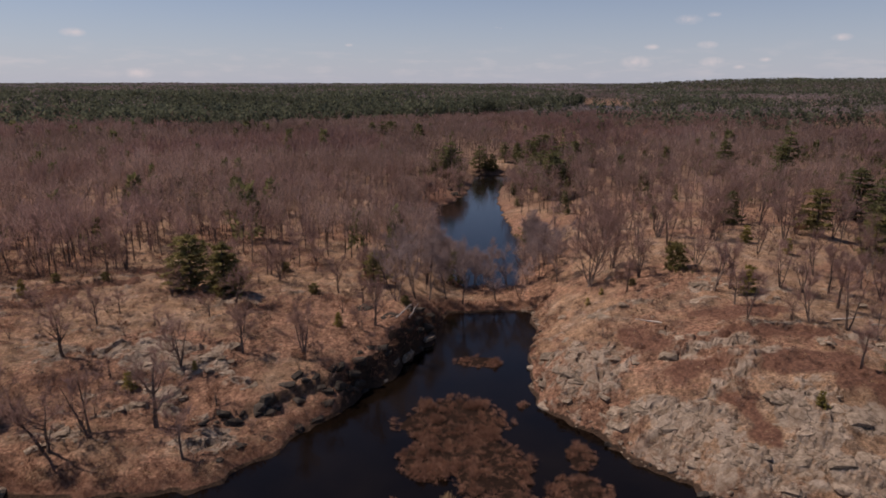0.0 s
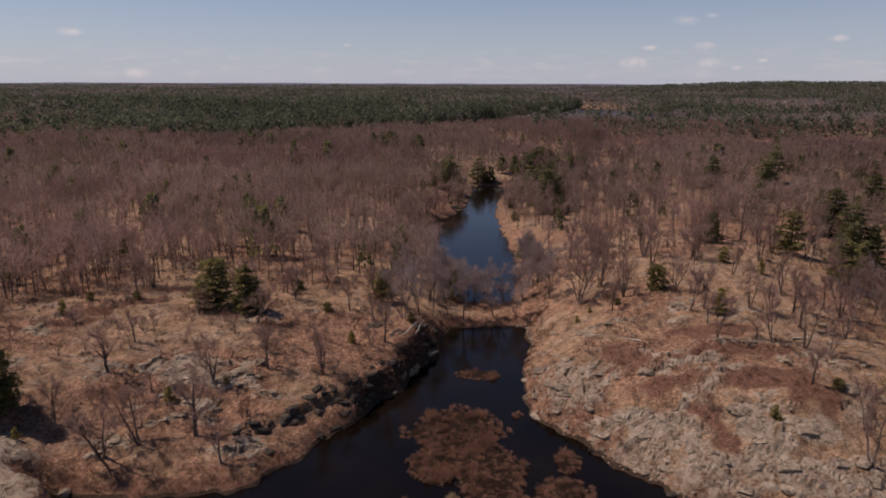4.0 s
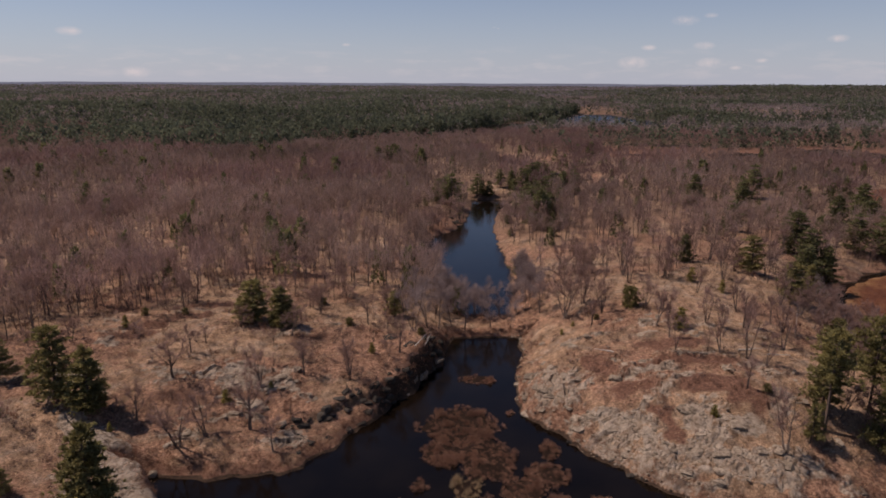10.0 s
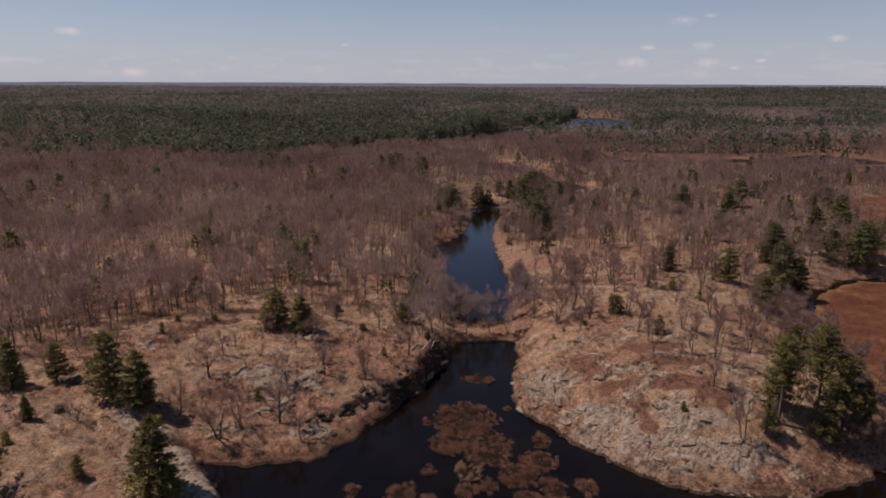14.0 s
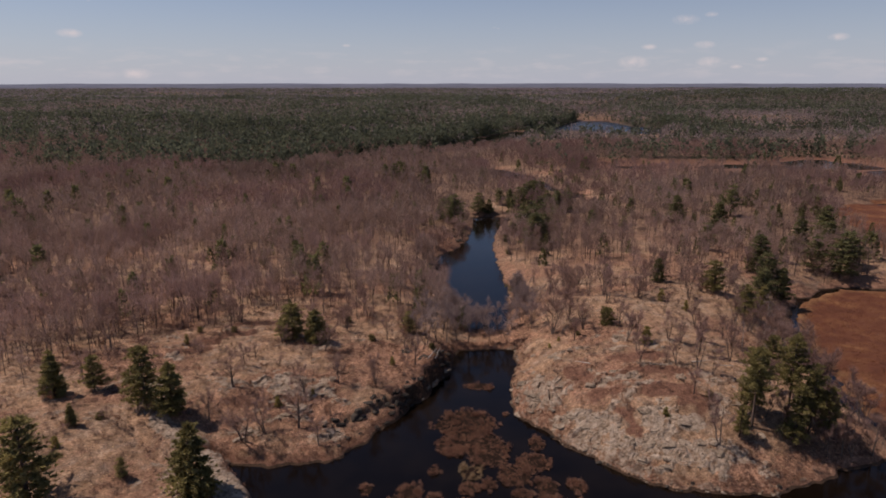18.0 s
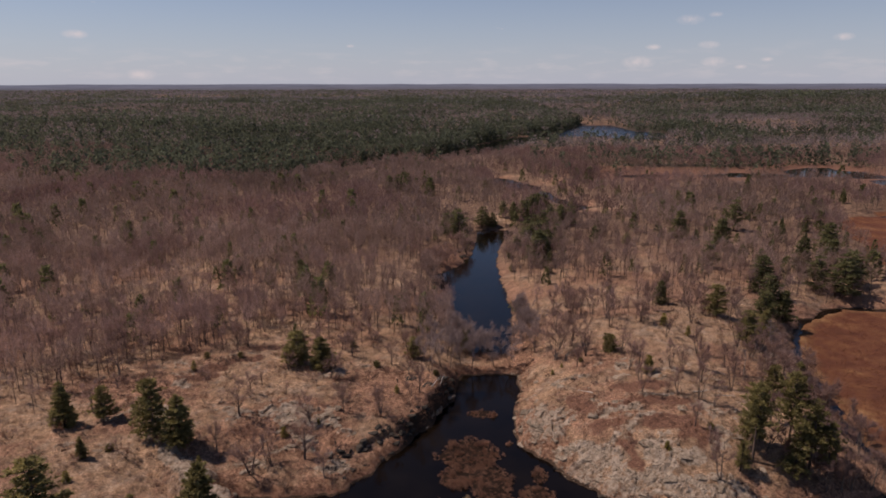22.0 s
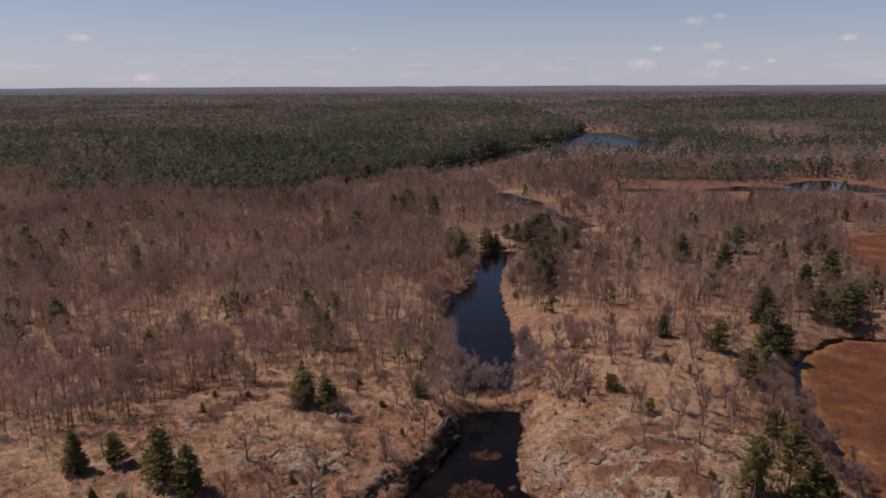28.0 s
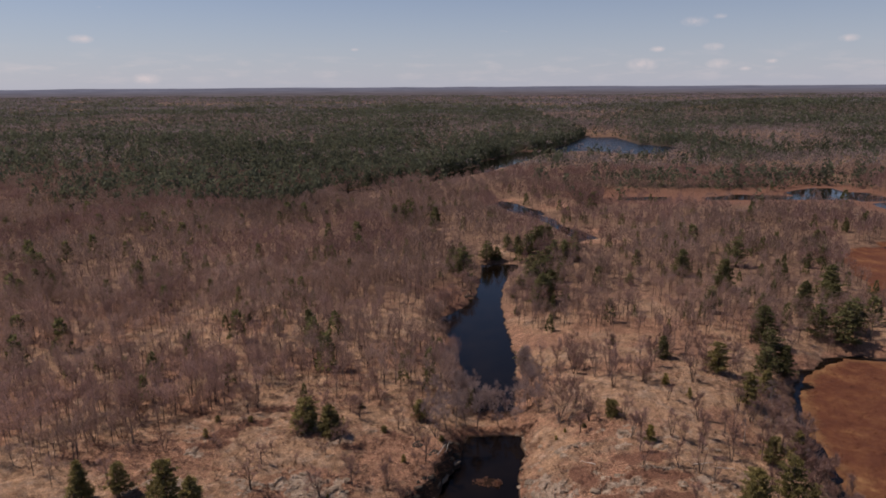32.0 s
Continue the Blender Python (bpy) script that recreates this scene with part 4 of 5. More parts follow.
# the open lake far off, ruffled by the breeze
RUFFLED = bpy.data.materials.new("breeze_ruffled_water")
RUFFLED.use_nodes = True
shader = RUFFLED.node_tree.nodes["Principled BSDF"]
shader.inputs["Base Color"].default_value, shader.inputs["Roughness"].default_value, shader.inputs["IOR"].default_value = (0.004, 0.006, 0.01, 1), 0.22, 1.333
ripple = RUFFLED.node_tree.nodes.new("ShaderNodeTexNoise")
ripple.inputs["Scale"].default_value, ripple.inputs["Detail"].default_value = 0.9, 4
RUFFLED.node_tree.links.new(RUFFLED.node_tree.nodes.new("ShaderNodeNewGeometry").outputs["Position"], ripple.inputs["Vector"])
crest = RUFFLED.node_tree.nodes.new("ShaderNodeBump")
crest.inputs["Distance"].default_value, crest.inputs["Strength"].default_value = 0.5, 1.0
RUFFLED.node_tree.links.new(ripple.outputs["Fac"], crest.inputs["Height"])
RUFFLED.node_tree.links.new(crest.outputs[0], shader.inputs["Normal"])
far_lake = mesh_of("water", np.array(((150, 700, 0.03), (420, 700, 0.03), (420, 1200, 0.03), (150, 1200, 0.03))), np.array(((0, 1, 2, 3),)), RUFFLED)
tagged(new("water", far_lake), "blue breeze-ruffled lake beyond the woods", "lake", kind="structure")


def at_ground(x, y):
    return float(ground_z(np.array([x]), np.array([y]))[0])


# ---- evergreens that stand alone or in groups ----
PINES_LEFT = ((-41.0, 100.4, 9.5), (-34.7, 97.7, 8.9), (-12.2, 108.4, 6.2), (-84.4, 71.5, 10.6), (-77.1, 73.6, 8.0), (-54.9, 169, 10.7), (-66.9, 169.6, 6.5), (-82.1, 184.3, 8.4),
              (-68.2, 36.5, 16.0), (-43.6, 39.5, 14.0), (-57.5, 44.5, 4.0), (-73.9, 59.0, 4.9), (-63.6, 67.4, 13.6), (-57.6, 65.8, 11.4), (-16.9, 150.1, 6.4), (-187.5, 233.8, 8.5),
              (-152.5, 240.1, 8.0), (-40, 369.7, 12.5), (-34.3, 368.9, 13.2), (-12.5, 368.1, 12.1))
PINES_RIVER = ((3, 254.9, 15.5), (0.5, 260, 13), (-3, 266, 10), (-2, 293, 5.5), (16.2, 287, 11.5), (22, 288.5, 8), (19, 290, 7), (28.7, 301, 9.5), (38.4, 293.2, 11.5), (34, 297, 10), (45.9, 306.4, 11), (42, 300, 11),
               (53.5, 316.9, 11), (49, 311, 11), (36.4, 257, 11.5), (41, 262, 11), (46, 266, 11.5), (55.5, 271.8, 11.5), (61, 272.3, 10), (51, 277, 11), (57, 280, 10), (34.8, 205.2, 15.5), (38, 211, 12), (32.4, 232.5, 11),
               (36, 238, 12), (40, 245, 11), (44, 252, 11), (28.8, 234.6, 7), (45.5, 211, 7), (24.7, 222, 5), (23.6, 201.6, 3.5), (37.2, 190, 4.8), (48, 238, 10), (42, 228, 10), (20.9, 153, 6.7))
PINES_RIGHT = ((63.8, 140.5, 7.9), (76.9, 129.5, 10.2), (106.1, 162.7, 14), (98.6, 142, 13), (102.4, 139.8, 11), (78.6, 113.3, 9.5), (136.6, 193, 14.4), (131, 172.3, 13.5), (157.8, 212.5, 16), (138.3, 168, 17),
               (203.9, 305.8, 10.5), (175.1, 261.2, 8.7), (106.2, 244.1, 14), (138.8, 259.7, 16), (118.0, 224.9, 14), (99.5, 191.5, 11), (120.6, 193.4, 9), (77.6, 228.9, 6.2), (52.1, 156.6, 3.6), (146, 176, 14), (150, 196, 13), (93, 133, 10), (88, 122, 8), (71.7, 84.9, 7.5), (81, 90.6, 8.5))
PINES_FRONT = ((55.8, 59.6, 16.8), (57.5, 63.5, 13), (64.0, 62.4, 17.6), (66.4, 58.6, 14.6), (69.6, 58.2, 11.6), (63.0, 57.2, 12.5), (52.6, 57.4, 6.5), (68.0, 61.4, 12.5))


def pine_kind(seed, needles, **shape):
    rng = np.random.default_rng(seed)
    wood, leaf = pine(rng, **shape)
    ob = empty("pine_tree", "green white pine standing on the rocky barrens", "pine tree", "scattered pines")
    part("trunk", mesh_of("trunk", *wood, DARK_BARK), ob)
    part("crown", mesh_of("crown", *leaf, needles), ob)
    return ob


# levels, arms, lowest limb, reach, raggedness, fullness towards the top
PINE_SHAPES = ((12, 8, 0.05, 0.27, 0.35, 0.75), (10, 7, 0.12, 0.29, 0.5, 0.6), (13, 8, 0.03, 0.23, 0.3, 0.85), (12, 6, 0.26, 0.26, 0.6, 0.5), (12, 6, 0.24, 0.2, 0.6, 0.6), (11, 6, 0.4, 0.27, 0.6, 0.5), (12, 5, 0.36, 0.22, 0.7, 0.55))
close, distant = [], []
for k, (lv, ar, st, wd, rg, pw) in enumerate(PINE_SHAPES):
    common = dict(levels=lv, arms=ar, start=st, wide=wd, ragged=rg, power=pw)
    close.append(pine_kind(100 + k, NEEDLES, size=0.04 if k < 3 else 0.029, tufts=26 if k < 3 else 36, per=8, **common))
    distant.append(pine_kind(100 + k, GREEN_NEEDLES, size=0.056, tufts=13, per=5, **common))
rng = np.random.default_rng(5)
for spots, choice, slim, label in ((PINES_LEFT, (1, 0, 1, 2), 1.18, "green white pine on the dry grassy slope"), (PINES_RIVER, (1, 0, 1, 1), 1.4, "dark green pine in the grove on the river bank"), (PINES_RIGHT, (0, 1, 0, 1), 1.38, "green pine among bare trees above the sedge marsh"), (PINES_FRONT, (5, 1, 5, 6, 3, 1, 1, 6), 0.92, "tall ragged white pine on the pond shore by the marsh")):
    for i, (x, y, h) in enumerate(spots):
        spread = slim * (1.35 if x < 0 and 95 < y < 112 else 1.0)
        m = pose(x, y, at_ground(x, y), 0, 0, rng.uniform(0, 360)) @ Matrix.Diagonal((h * spread * rng.uniform(0.9, 1.15), h * spread * rng.uniform(0.9, 1.15), h, 1))
        tree = copy_thing((close if y < 130 else distant)[choice[i % len(choice)]], m)
        tagged(tree, label if h > 7 else "small young green pine on open dry ground", "pine tree", "scattered pines")
for ob in close + distant:
    for o in (*ob.children_recursive, ob):
        bpy.data.objects.remove(o)


# ---- woods ----
def scatter(x0, x1, y0, y1, pitch, keep, rng):
    """Uneven spots on land, thinned by keep(x, y) from 0 to 1."""
    x, y = np.meshgrid(np.arange(x0, x1, pitch), np.arange(y0, y1, pitch))
    x, y = (x + rng.uniform(-0.48, 0.48, x.shape) * pitch).ravel(), (y + rng.uniform(-0.48, 0.48, y.shape) * pitch).ravel()
    inside = abs(x) < (y + 60) * 0.74 + 18
    x, y = x[inside], y[inside]
    d = shore(x, y)
    ok = (d > 1.2) & (rng.uniform(0, 1, len(x)) < keep(x, y) * open_view(x, y)) & (boggy(x, y) > 1.5)
    x, y = x[ok], y[ok]
    return x, y, ground_z(x, y)


def open_view(x, y):
    """Low ground in front of far water, where few trees stand."""
    r = np.hypot(x, y + 50)
    ux, uy = x / r, (y + 50) / r
    hidden = np.zeros(x.shape, bool)
    for k in (0.02, 0.045, 0.07, 0.095, 0.125):
        hidden |= (shore(x + ux * r * k, y + uy * r * k) < 0) | (strand(FEN, x + ux * r * k, y + uy * r * k) < 4)
    return np.where(hidden & (y > 310) & (x > -95), 0.08, 1.0) * (1 - 0.95 * bump(x, y, 27, 303, 13, 11)) * (1 - 0.9 * bump(x, y, 85, 318, 20, 12)) * (1 - 0.95 * bump(x, y, 78, 446, 15, 20)) * (1 - 0.95 * bump(x, y, 84, 358, 15, 9)) * (1 - 0.9 * bump(x, y, 42, 478, 22, 8)) * (1 - 0.3 * bump(x, y, 2, 240, 10, 24)) * (1 - 0.95 * bump(x, y, 31, 262, 8, 24)) * (1 - 0.7 * bump(x, y, 43, 258, 17, 48))


def leafy_land(x, y):
    left = smooth(-8, 26, y - np.interp(x, (-200, -110, -88, -60, -30, -8, 0), (66, 72, 84, 112, 119, 112, 112))) * (x < 4)
    right = (x >= 4) * (0.12 * smooth(112, 125, y) + 0.75 * smooth(150, 185, y + 10 * vnoise(x / 15, y / 15, 80)))
    open_ground = smooth(0.0, 0.26, fbm(x / 26, y / 18, 3, 81)) * np.where(x < -20, 0.6, 0.88)
    return np.clip((left + right) * (1 - open_ground * smooth(125, 150, y)) * (1 - 0.6 * conifer_land(x, y)), 0, 1)


def wood(name, label, category, sets, mat_wood, mat_leaf):
    """One wood of many trees: stems in one mesh, twigs in another."""
    ob = empty(name, label, category, kind="stuff")
    for nm, me in (("stems", [s[0] for s in sets if s[0] is not None]), ("crowns", [s[1] for s in sets])):
        if me:
            part(nm, mesh_of(nm, *join(*me), mat_wood if nm == "stems" else mat_leaf), ob)["kind"] = "stuff"
    return ob


def grown(shapes, spots, rng):
    """Spots dealt out over the shapes."""
    out = []
    for k, shape in enumerate(shapes):
        s = spots[k::len(shapes)]
        pair = shape if isinstance(shape[0], tuple) else (None, shape)
        out.append(tuple(spread_out(*p, s, np.random.default_rng(k)) if p is not None else None for p in pair))
    return out


def sized(x, y, z, lo, hi, wide, rng):
    h = rng.uniform(lo, hi, len(x))
    return np.stack([x, y, z, h * rng.uniform(wide * 0.85, wide * 1.15, len(x)), h], 1)


rng = np.random.default_rng(9)
near = [far_tree(rng, 150, 0.0112, 4, 0.27, 0.36) for _ in range(10)]
mid = [round_tree(rng, 64, 0.03) for _ in range(8)]
far = [round_tree(rng, 18, 0.085)[1] for _ in range(6)]
woods = lambda x, y: leafy_land(x, y)
x, y, z = scatter(-240, 240, 68, 250, 3.0, lambda x, y: woods(x, y) * np.where(x < 4, 0.84, 0.66), rng)
red = vnoise(x / 40, y / 30, 90) > 0.25
for pick, nm, lb, mt in ((~red, "bare_woods", "leafless grey-brown hardwood forest on the slope", NEAR_WOODS), (red, "budding_woods", "leafless maples with reddish buds", NEAR_BUDS)):
    wood(nm, lb, "forest", grown(near, sized(x[pick], y[pick], z[pick], 5, 13, 0.8, rng), rng), BARK, mt)
x, y, z = scatter(-560, 560, 250, 640, 4.1, lambda x, y: woods(x, y) * 0.95, rng)
red = vnoise(x / 60, y / 60, 91) > 0.0
for pick, nm, lb, mt in ((~red, "bare_woods", "leafless grey-brown hardwood forest in the middle distance", WOODS), (red, "budding_woods", "reddish leafless maple woods in the middle distance", BUDS)):
    wood(nm, lb, "forest", grown(mid, sized(x[pick], y[pick], z[pick], 7, 12.5, 0.85, rng), rng), BARK, mt)
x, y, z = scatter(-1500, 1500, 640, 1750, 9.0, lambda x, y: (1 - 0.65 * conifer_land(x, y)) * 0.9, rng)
a = scatter(-3600, 3600, 1750, 4700, 22, lambda x, y: (1 - conifer_land(x, y)) * 0.9, rng)
wood("bare_woods", "far leafless purple-brown hardwood forest greyed by painted haze", "forest", grown(far, sized(x, y, z, 8, 13, 1.6, rng), rng), BARK, FAR_WOODS)
# farthest trees, tinted blue-grey to carry the haze in their colour
HORIZON_WOODS = material("hazed_horizon_twigs", ((0.3, (0.15, 0.13, 0.14)), (0.5, (0.195, 0.17, 0.182)), (0.7, (0.245, 0.215, 0.225))), 0.05, 0.9, island=0.2, second=0.012, thin=0.45)
wood("bare_woods", "leafless woods near the horizon greyed by painted haze", "forest", grown(far, sized(*a, 10, 15, 2.8, rng), rng), BARK, HORIZON_WOODS)
dark = [far_pine(rng, 34, 0.23, 0.14) for _ in range(8)]
coarse = [far_pine(rng, 13, 0.22, 0.25) for _ in range(5)]
x, y, z = scatter(-700, 700, 330, 1000, 7.0, lambda x, y: conifer_land(x, y) * 0.82, rng)
wood("evergreen_woods", "dark evergreen forest on the low hills", "forest", grown(dark, sized(x, y, z, 9, 21, 1.4, rng), rng), DARK_BARK, DARK_NEEDLES)
# the tall front of the evergreen wood along the far bank of the lake's long arm
bank = np.array(((-330, 446), (-215, 434), (-165, 422), (-120, 428), (-108, 520), (-66, 566), (-32, 607), (0, 656), (18, 706), (30, 750), (54, 808), (84, 868), (120, 900), (185, 995), (245, 1160)), float)
leg = np.hypot(*np.diff(bank, axis=0).T)
along = np.arange(0, leg.sum(), 2.1)
x = np.interp(along, np.concatenate([[0], np.cumsum(leg)]), bank[:, 0]) + rng.normal(0, 1.8, len(along))
y = np.interp(along, np.concatenate([[0], np.cumsum(leg)]), bank[:, 1]) + abs(rng.normal(0, 6, len(along)))
ok = (shore(x, y) > 0.8) & (rng.uniform(0, 1, len(x)) < np.interp(x, (-330, -160, -60, 20, 245), (0.25, 0.8, 1, 1, 0.8)) * (1 - 0.9 * bump(x, y, 22, 712, 8, 14)))
x, y = x[ok], y[ok]
tall = [far_pine(rng, 60, 0.2, 0.13) for _ in range(6)]
wood("evergreen_woods", "tall dark evergreens along the far bank of the lake arm", "forest", grown(tall, sized(x, y, ground_z(x, y), 11, 19, 1.15, rng), rng), DARK_BARK, DARK_NEEDLES)
young = [far_pine(rng, 170, 0.24, 0.11) for _ in range(6)]
x, y, z = scatter(-330, 360, 118, 520, 7.0, lambda x, y: np.clip(leafy_land(x, y) * 0.24 * smooth(-0.25, 0.25, fbm(x / 40, y / 40, 2, 83)) + 0.05 * (x > 30) * smooth(150, 190, y), 0, 1), rng)
a = scatter(40, 400, 175, 500, 15, lambda x, y: 0.13 * smooth(-0.2, 0.2, fbm(x / 50, y / 50, 2, 84)) * (boggy(x, y) > 4), rng)
b = scatter(-260, -12, 140, 400, 16, lambda x, y: 0.34 * smooth(-0.25, 0.2, fbm(x / 50, y / 50, 2, 85)), rng)
more = np.concatenate([sized(*a, 9, 13.5, 1.3, rng), sized(*b, 10.5, 14, 1.25, rng)])
wood("young_pines", "green pines standing out among bare hardwoods", "pine tree", grown(young, more, rng), DARK_BARK, GREEN_NEEDLES)
wood("young_pines", "small green pines scattered through the bare woods", "pine tree", grown(young, sized(x, y, z, 4, 11, 1, rng), rng), DARK_BARK, GREEN_NEEDLES)
x, y, z = scatter(-1700, 1700, 1000, 2200, 11.0, lambda x, y: conifer_land(x, y), rng)
a = scatter(-3600, 3600, 2200, 4700, 24, lambda x, y: conifer_land(x, y), rng)
spots = np.concatenate([sized(x, y, z, 9, 16, 1.4, rng), sized(*a, 11, 16, 2.6, rng)])
wood("evergreen_woods", "far dark evergreen forest towards the horizon", "forest", grown(coarse, spots, rng), DARK_BARK, DARK_NEEDLES)


# ---- stones of the outcrops ----
def stone_mesh(seed, flat, mat):
    rng = np.random.default_rng(seed)
    bm = bmesh.new()
    for _ in range(24):
        p = rng.normal(0, 1, 3)
        p /= np.linalg.norm(p) * rng.uniform(0.95, 1.25)
        p = np.sign(p) * abs(p) ** 0.6 * (0.5, 0.42, flat)
        bm.verts.new(p)
    bmesh.ops.convex_hull(bm, input=bm.verts)
    for v in [v for v in bm.verts if not v.link_faces]:
        bm.verts.remove(v)
    me = bpy.data.meshes.new("stone")
    bm.to_mesh(me)
    bm.free()
    me.materials.append(mat)
    return me


STONES = [stone_mesh(200 + k, f, STONE) for k, f in enumerate((0.2, 0.26, 0.32, 0.22, 0.4, 0.28, 0.18, 0.34))]
DARK_STONES = [stone_mesh(240 + k, f, DARK_STONE) for k, f in enumerate((0.3, 0.36, 0.32, 0.42, 0.4, 0.38, 0.28, 0.34))]


def outcrop(name, label, box, count, seed, heroes, least=0.4, most=2.9, turn=-18, shapes=STONES):
    """A granite outcrop whose loose and jointed blocks lie where bare rock shows, with its largest blocks given as x, y, size."""
    rng = np.random.default_rng(seed)
    ob = empty(name, label, "rock", kind="structure")
    x0, x1, y0, y1 = box
    x, y = rng.uniform(x0, x1, count * 30), rng.uniform(y0, y1, count * 30)
    ok = (rocky(x, y) > 0.35) & (slab(x, y) < 0.2) & (shore(x, y) > 0.3) & (heathy(x, y) < 0.25)
    x, y = x[ok][:count], y[ok][:count]
    size = least + (most - least) * rng.uniform(0, 1, len(x)) ** 2.8
    for i, (a, b, s) in enumerate([(u, v, 0.72 * w) for u, v, w in heroes] + list(zip(x, y, size))):
        o = part("stone", shapes[i % 8] if i >= len(heroes) else shapes[(0, 1, 3, 6)[i % 4]], ob)
        o.matrix_basis = pose(a, b, at_ground(a, b) - s * 0.2, 8 + rng.normal(0, 7), rng.normal(0, 8), turn + rng.normal(0, 16)) @ Matrix.Diagonal((s * rng.uniform(1.0, 1.5), s * rng.uniform(0.8, 1.1), s * rng.uniform(0.4, 0.75), 1))
    return ob


outcrop("rock_outcrop", "pale grey granite outcrop with cracked blocks above the pond", (12, 62, 48, 100), 330, 31,
        ((25.5, 66.6, 5.2), (23, 67.3, 3.4), (36.3, 61.5, 4.2), (36.6, 63.8, 3.6), (33.5, 60.2, 3.4), (35, 57.2, 4.0), (34.6, 77.6, 3.6), (37.5, 76, 3.0), (13.1, 85.2, 2.6), (14.3, 83.6, 2.0), (18.5, 87.1, 3.0), (32.9, 67.8, 3.2), (44, 72.5, 4), (27, 61, 3)))
outcrop("rock_outcrop", "weathered grey granite ledges among leaf litter by the water", (-64, -14, 57, 102), 210, 32,
        ((-22.2, 80.2, 2.4), (-33, 70.8, 2.6)), most=2.0, turn=24)
outcrop("rock_outcrop", "broken grey talus of small stones on the leafy slope", (-52, -24, 62, 86), 260, 38, (), least=0.2, most=0.9, turn=24)
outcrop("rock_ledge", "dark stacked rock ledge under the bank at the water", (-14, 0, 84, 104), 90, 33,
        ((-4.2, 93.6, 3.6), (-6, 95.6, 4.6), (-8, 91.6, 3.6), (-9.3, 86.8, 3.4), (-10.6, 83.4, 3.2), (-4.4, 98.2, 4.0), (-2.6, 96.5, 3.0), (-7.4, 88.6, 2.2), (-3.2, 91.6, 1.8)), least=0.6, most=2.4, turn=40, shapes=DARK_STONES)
# the undercut face of the ledge, two courses of shade-dark blocks along the water
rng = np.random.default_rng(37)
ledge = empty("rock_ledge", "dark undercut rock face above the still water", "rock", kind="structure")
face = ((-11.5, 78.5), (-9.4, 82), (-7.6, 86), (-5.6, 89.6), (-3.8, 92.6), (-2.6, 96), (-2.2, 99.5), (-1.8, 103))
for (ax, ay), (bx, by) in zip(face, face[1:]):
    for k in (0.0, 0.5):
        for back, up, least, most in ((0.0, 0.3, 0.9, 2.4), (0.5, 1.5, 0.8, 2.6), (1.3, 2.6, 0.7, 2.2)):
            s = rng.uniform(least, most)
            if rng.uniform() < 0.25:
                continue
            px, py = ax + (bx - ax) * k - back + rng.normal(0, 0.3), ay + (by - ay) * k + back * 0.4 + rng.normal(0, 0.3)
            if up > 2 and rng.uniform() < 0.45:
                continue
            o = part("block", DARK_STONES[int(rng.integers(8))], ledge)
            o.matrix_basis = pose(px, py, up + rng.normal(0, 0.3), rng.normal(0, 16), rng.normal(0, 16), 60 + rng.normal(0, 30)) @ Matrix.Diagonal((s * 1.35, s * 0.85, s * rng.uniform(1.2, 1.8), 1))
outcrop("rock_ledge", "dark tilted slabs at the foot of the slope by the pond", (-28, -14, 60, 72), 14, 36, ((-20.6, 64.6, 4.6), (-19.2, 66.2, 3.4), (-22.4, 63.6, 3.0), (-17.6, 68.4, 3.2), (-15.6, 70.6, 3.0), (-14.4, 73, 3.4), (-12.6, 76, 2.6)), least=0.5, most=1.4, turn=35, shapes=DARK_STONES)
# a low dark scarp on the slope, and the deep ledge by the dam with lit tops
scarp = empty("rock_ledge", "dark broken rock scarp among fallen leaves on the slope", "rock", kind="structure")
for (ax, ay), (bx, by) in zip(SCARP, SCARP[1:]):
    for k in (0.1, 0.45, 0.8):
        for back in (-0.7, 0.1, 0.9):
            s = 0.7 + 1.6 * rng.uniform() ** 1.6
            if rng.uniform() < 0.62:
                continue
            px, py = ax + (bx - ax) * k - 0.6 * back + rng.normal(0, 0.5), ay + (by - ay) * k + 0.8 * back + rng.normal(0, 0.5)
            o = part("block", DARK_STONES[int(rng.integers(8))], scarp)
            o.matrix_basis = pose(px, py, at_ground(px, py), rng.normal(8, 14), rng.normal(0, 14), 38 + rng.normal(0, 25)) @ Matrix.Diagonal((s * rng.uniform(1.1, 1.7), s * 0.9, s * rng.uniform(0.6, 1.2), 1))
# pale stone stands for the lit tops, dark stone for the shaded blocks
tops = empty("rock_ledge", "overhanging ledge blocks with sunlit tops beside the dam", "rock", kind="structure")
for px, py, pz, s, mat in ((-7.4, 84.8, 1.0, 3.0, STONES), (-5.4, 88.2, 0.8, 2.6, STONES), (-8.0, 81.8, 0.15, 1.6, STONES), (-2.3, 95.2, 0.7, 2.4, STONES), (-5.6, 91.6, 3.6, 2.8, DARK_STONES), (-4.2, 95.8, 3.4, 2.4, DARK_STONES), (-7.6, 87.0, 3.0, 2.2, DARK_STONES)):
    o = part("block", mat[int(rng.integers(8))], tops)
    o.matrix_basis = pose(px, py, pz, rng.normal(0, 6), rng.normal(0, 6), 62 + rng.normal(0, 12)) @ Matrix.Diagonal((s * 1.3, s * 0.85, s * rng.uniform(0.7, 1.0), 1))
outcrop("rock_outcrop", "smooth granite slab and stones on the grassy knoll", (-78, -38, 36, 68), 50, 34, ((-51.5, 52.5, 2.6), (-46, 47, 2.2)), turn=-48)
bank_rocks = empty("rock_ledge", "dark rocks under bare trees on the river bank", "rock", kind="structure")
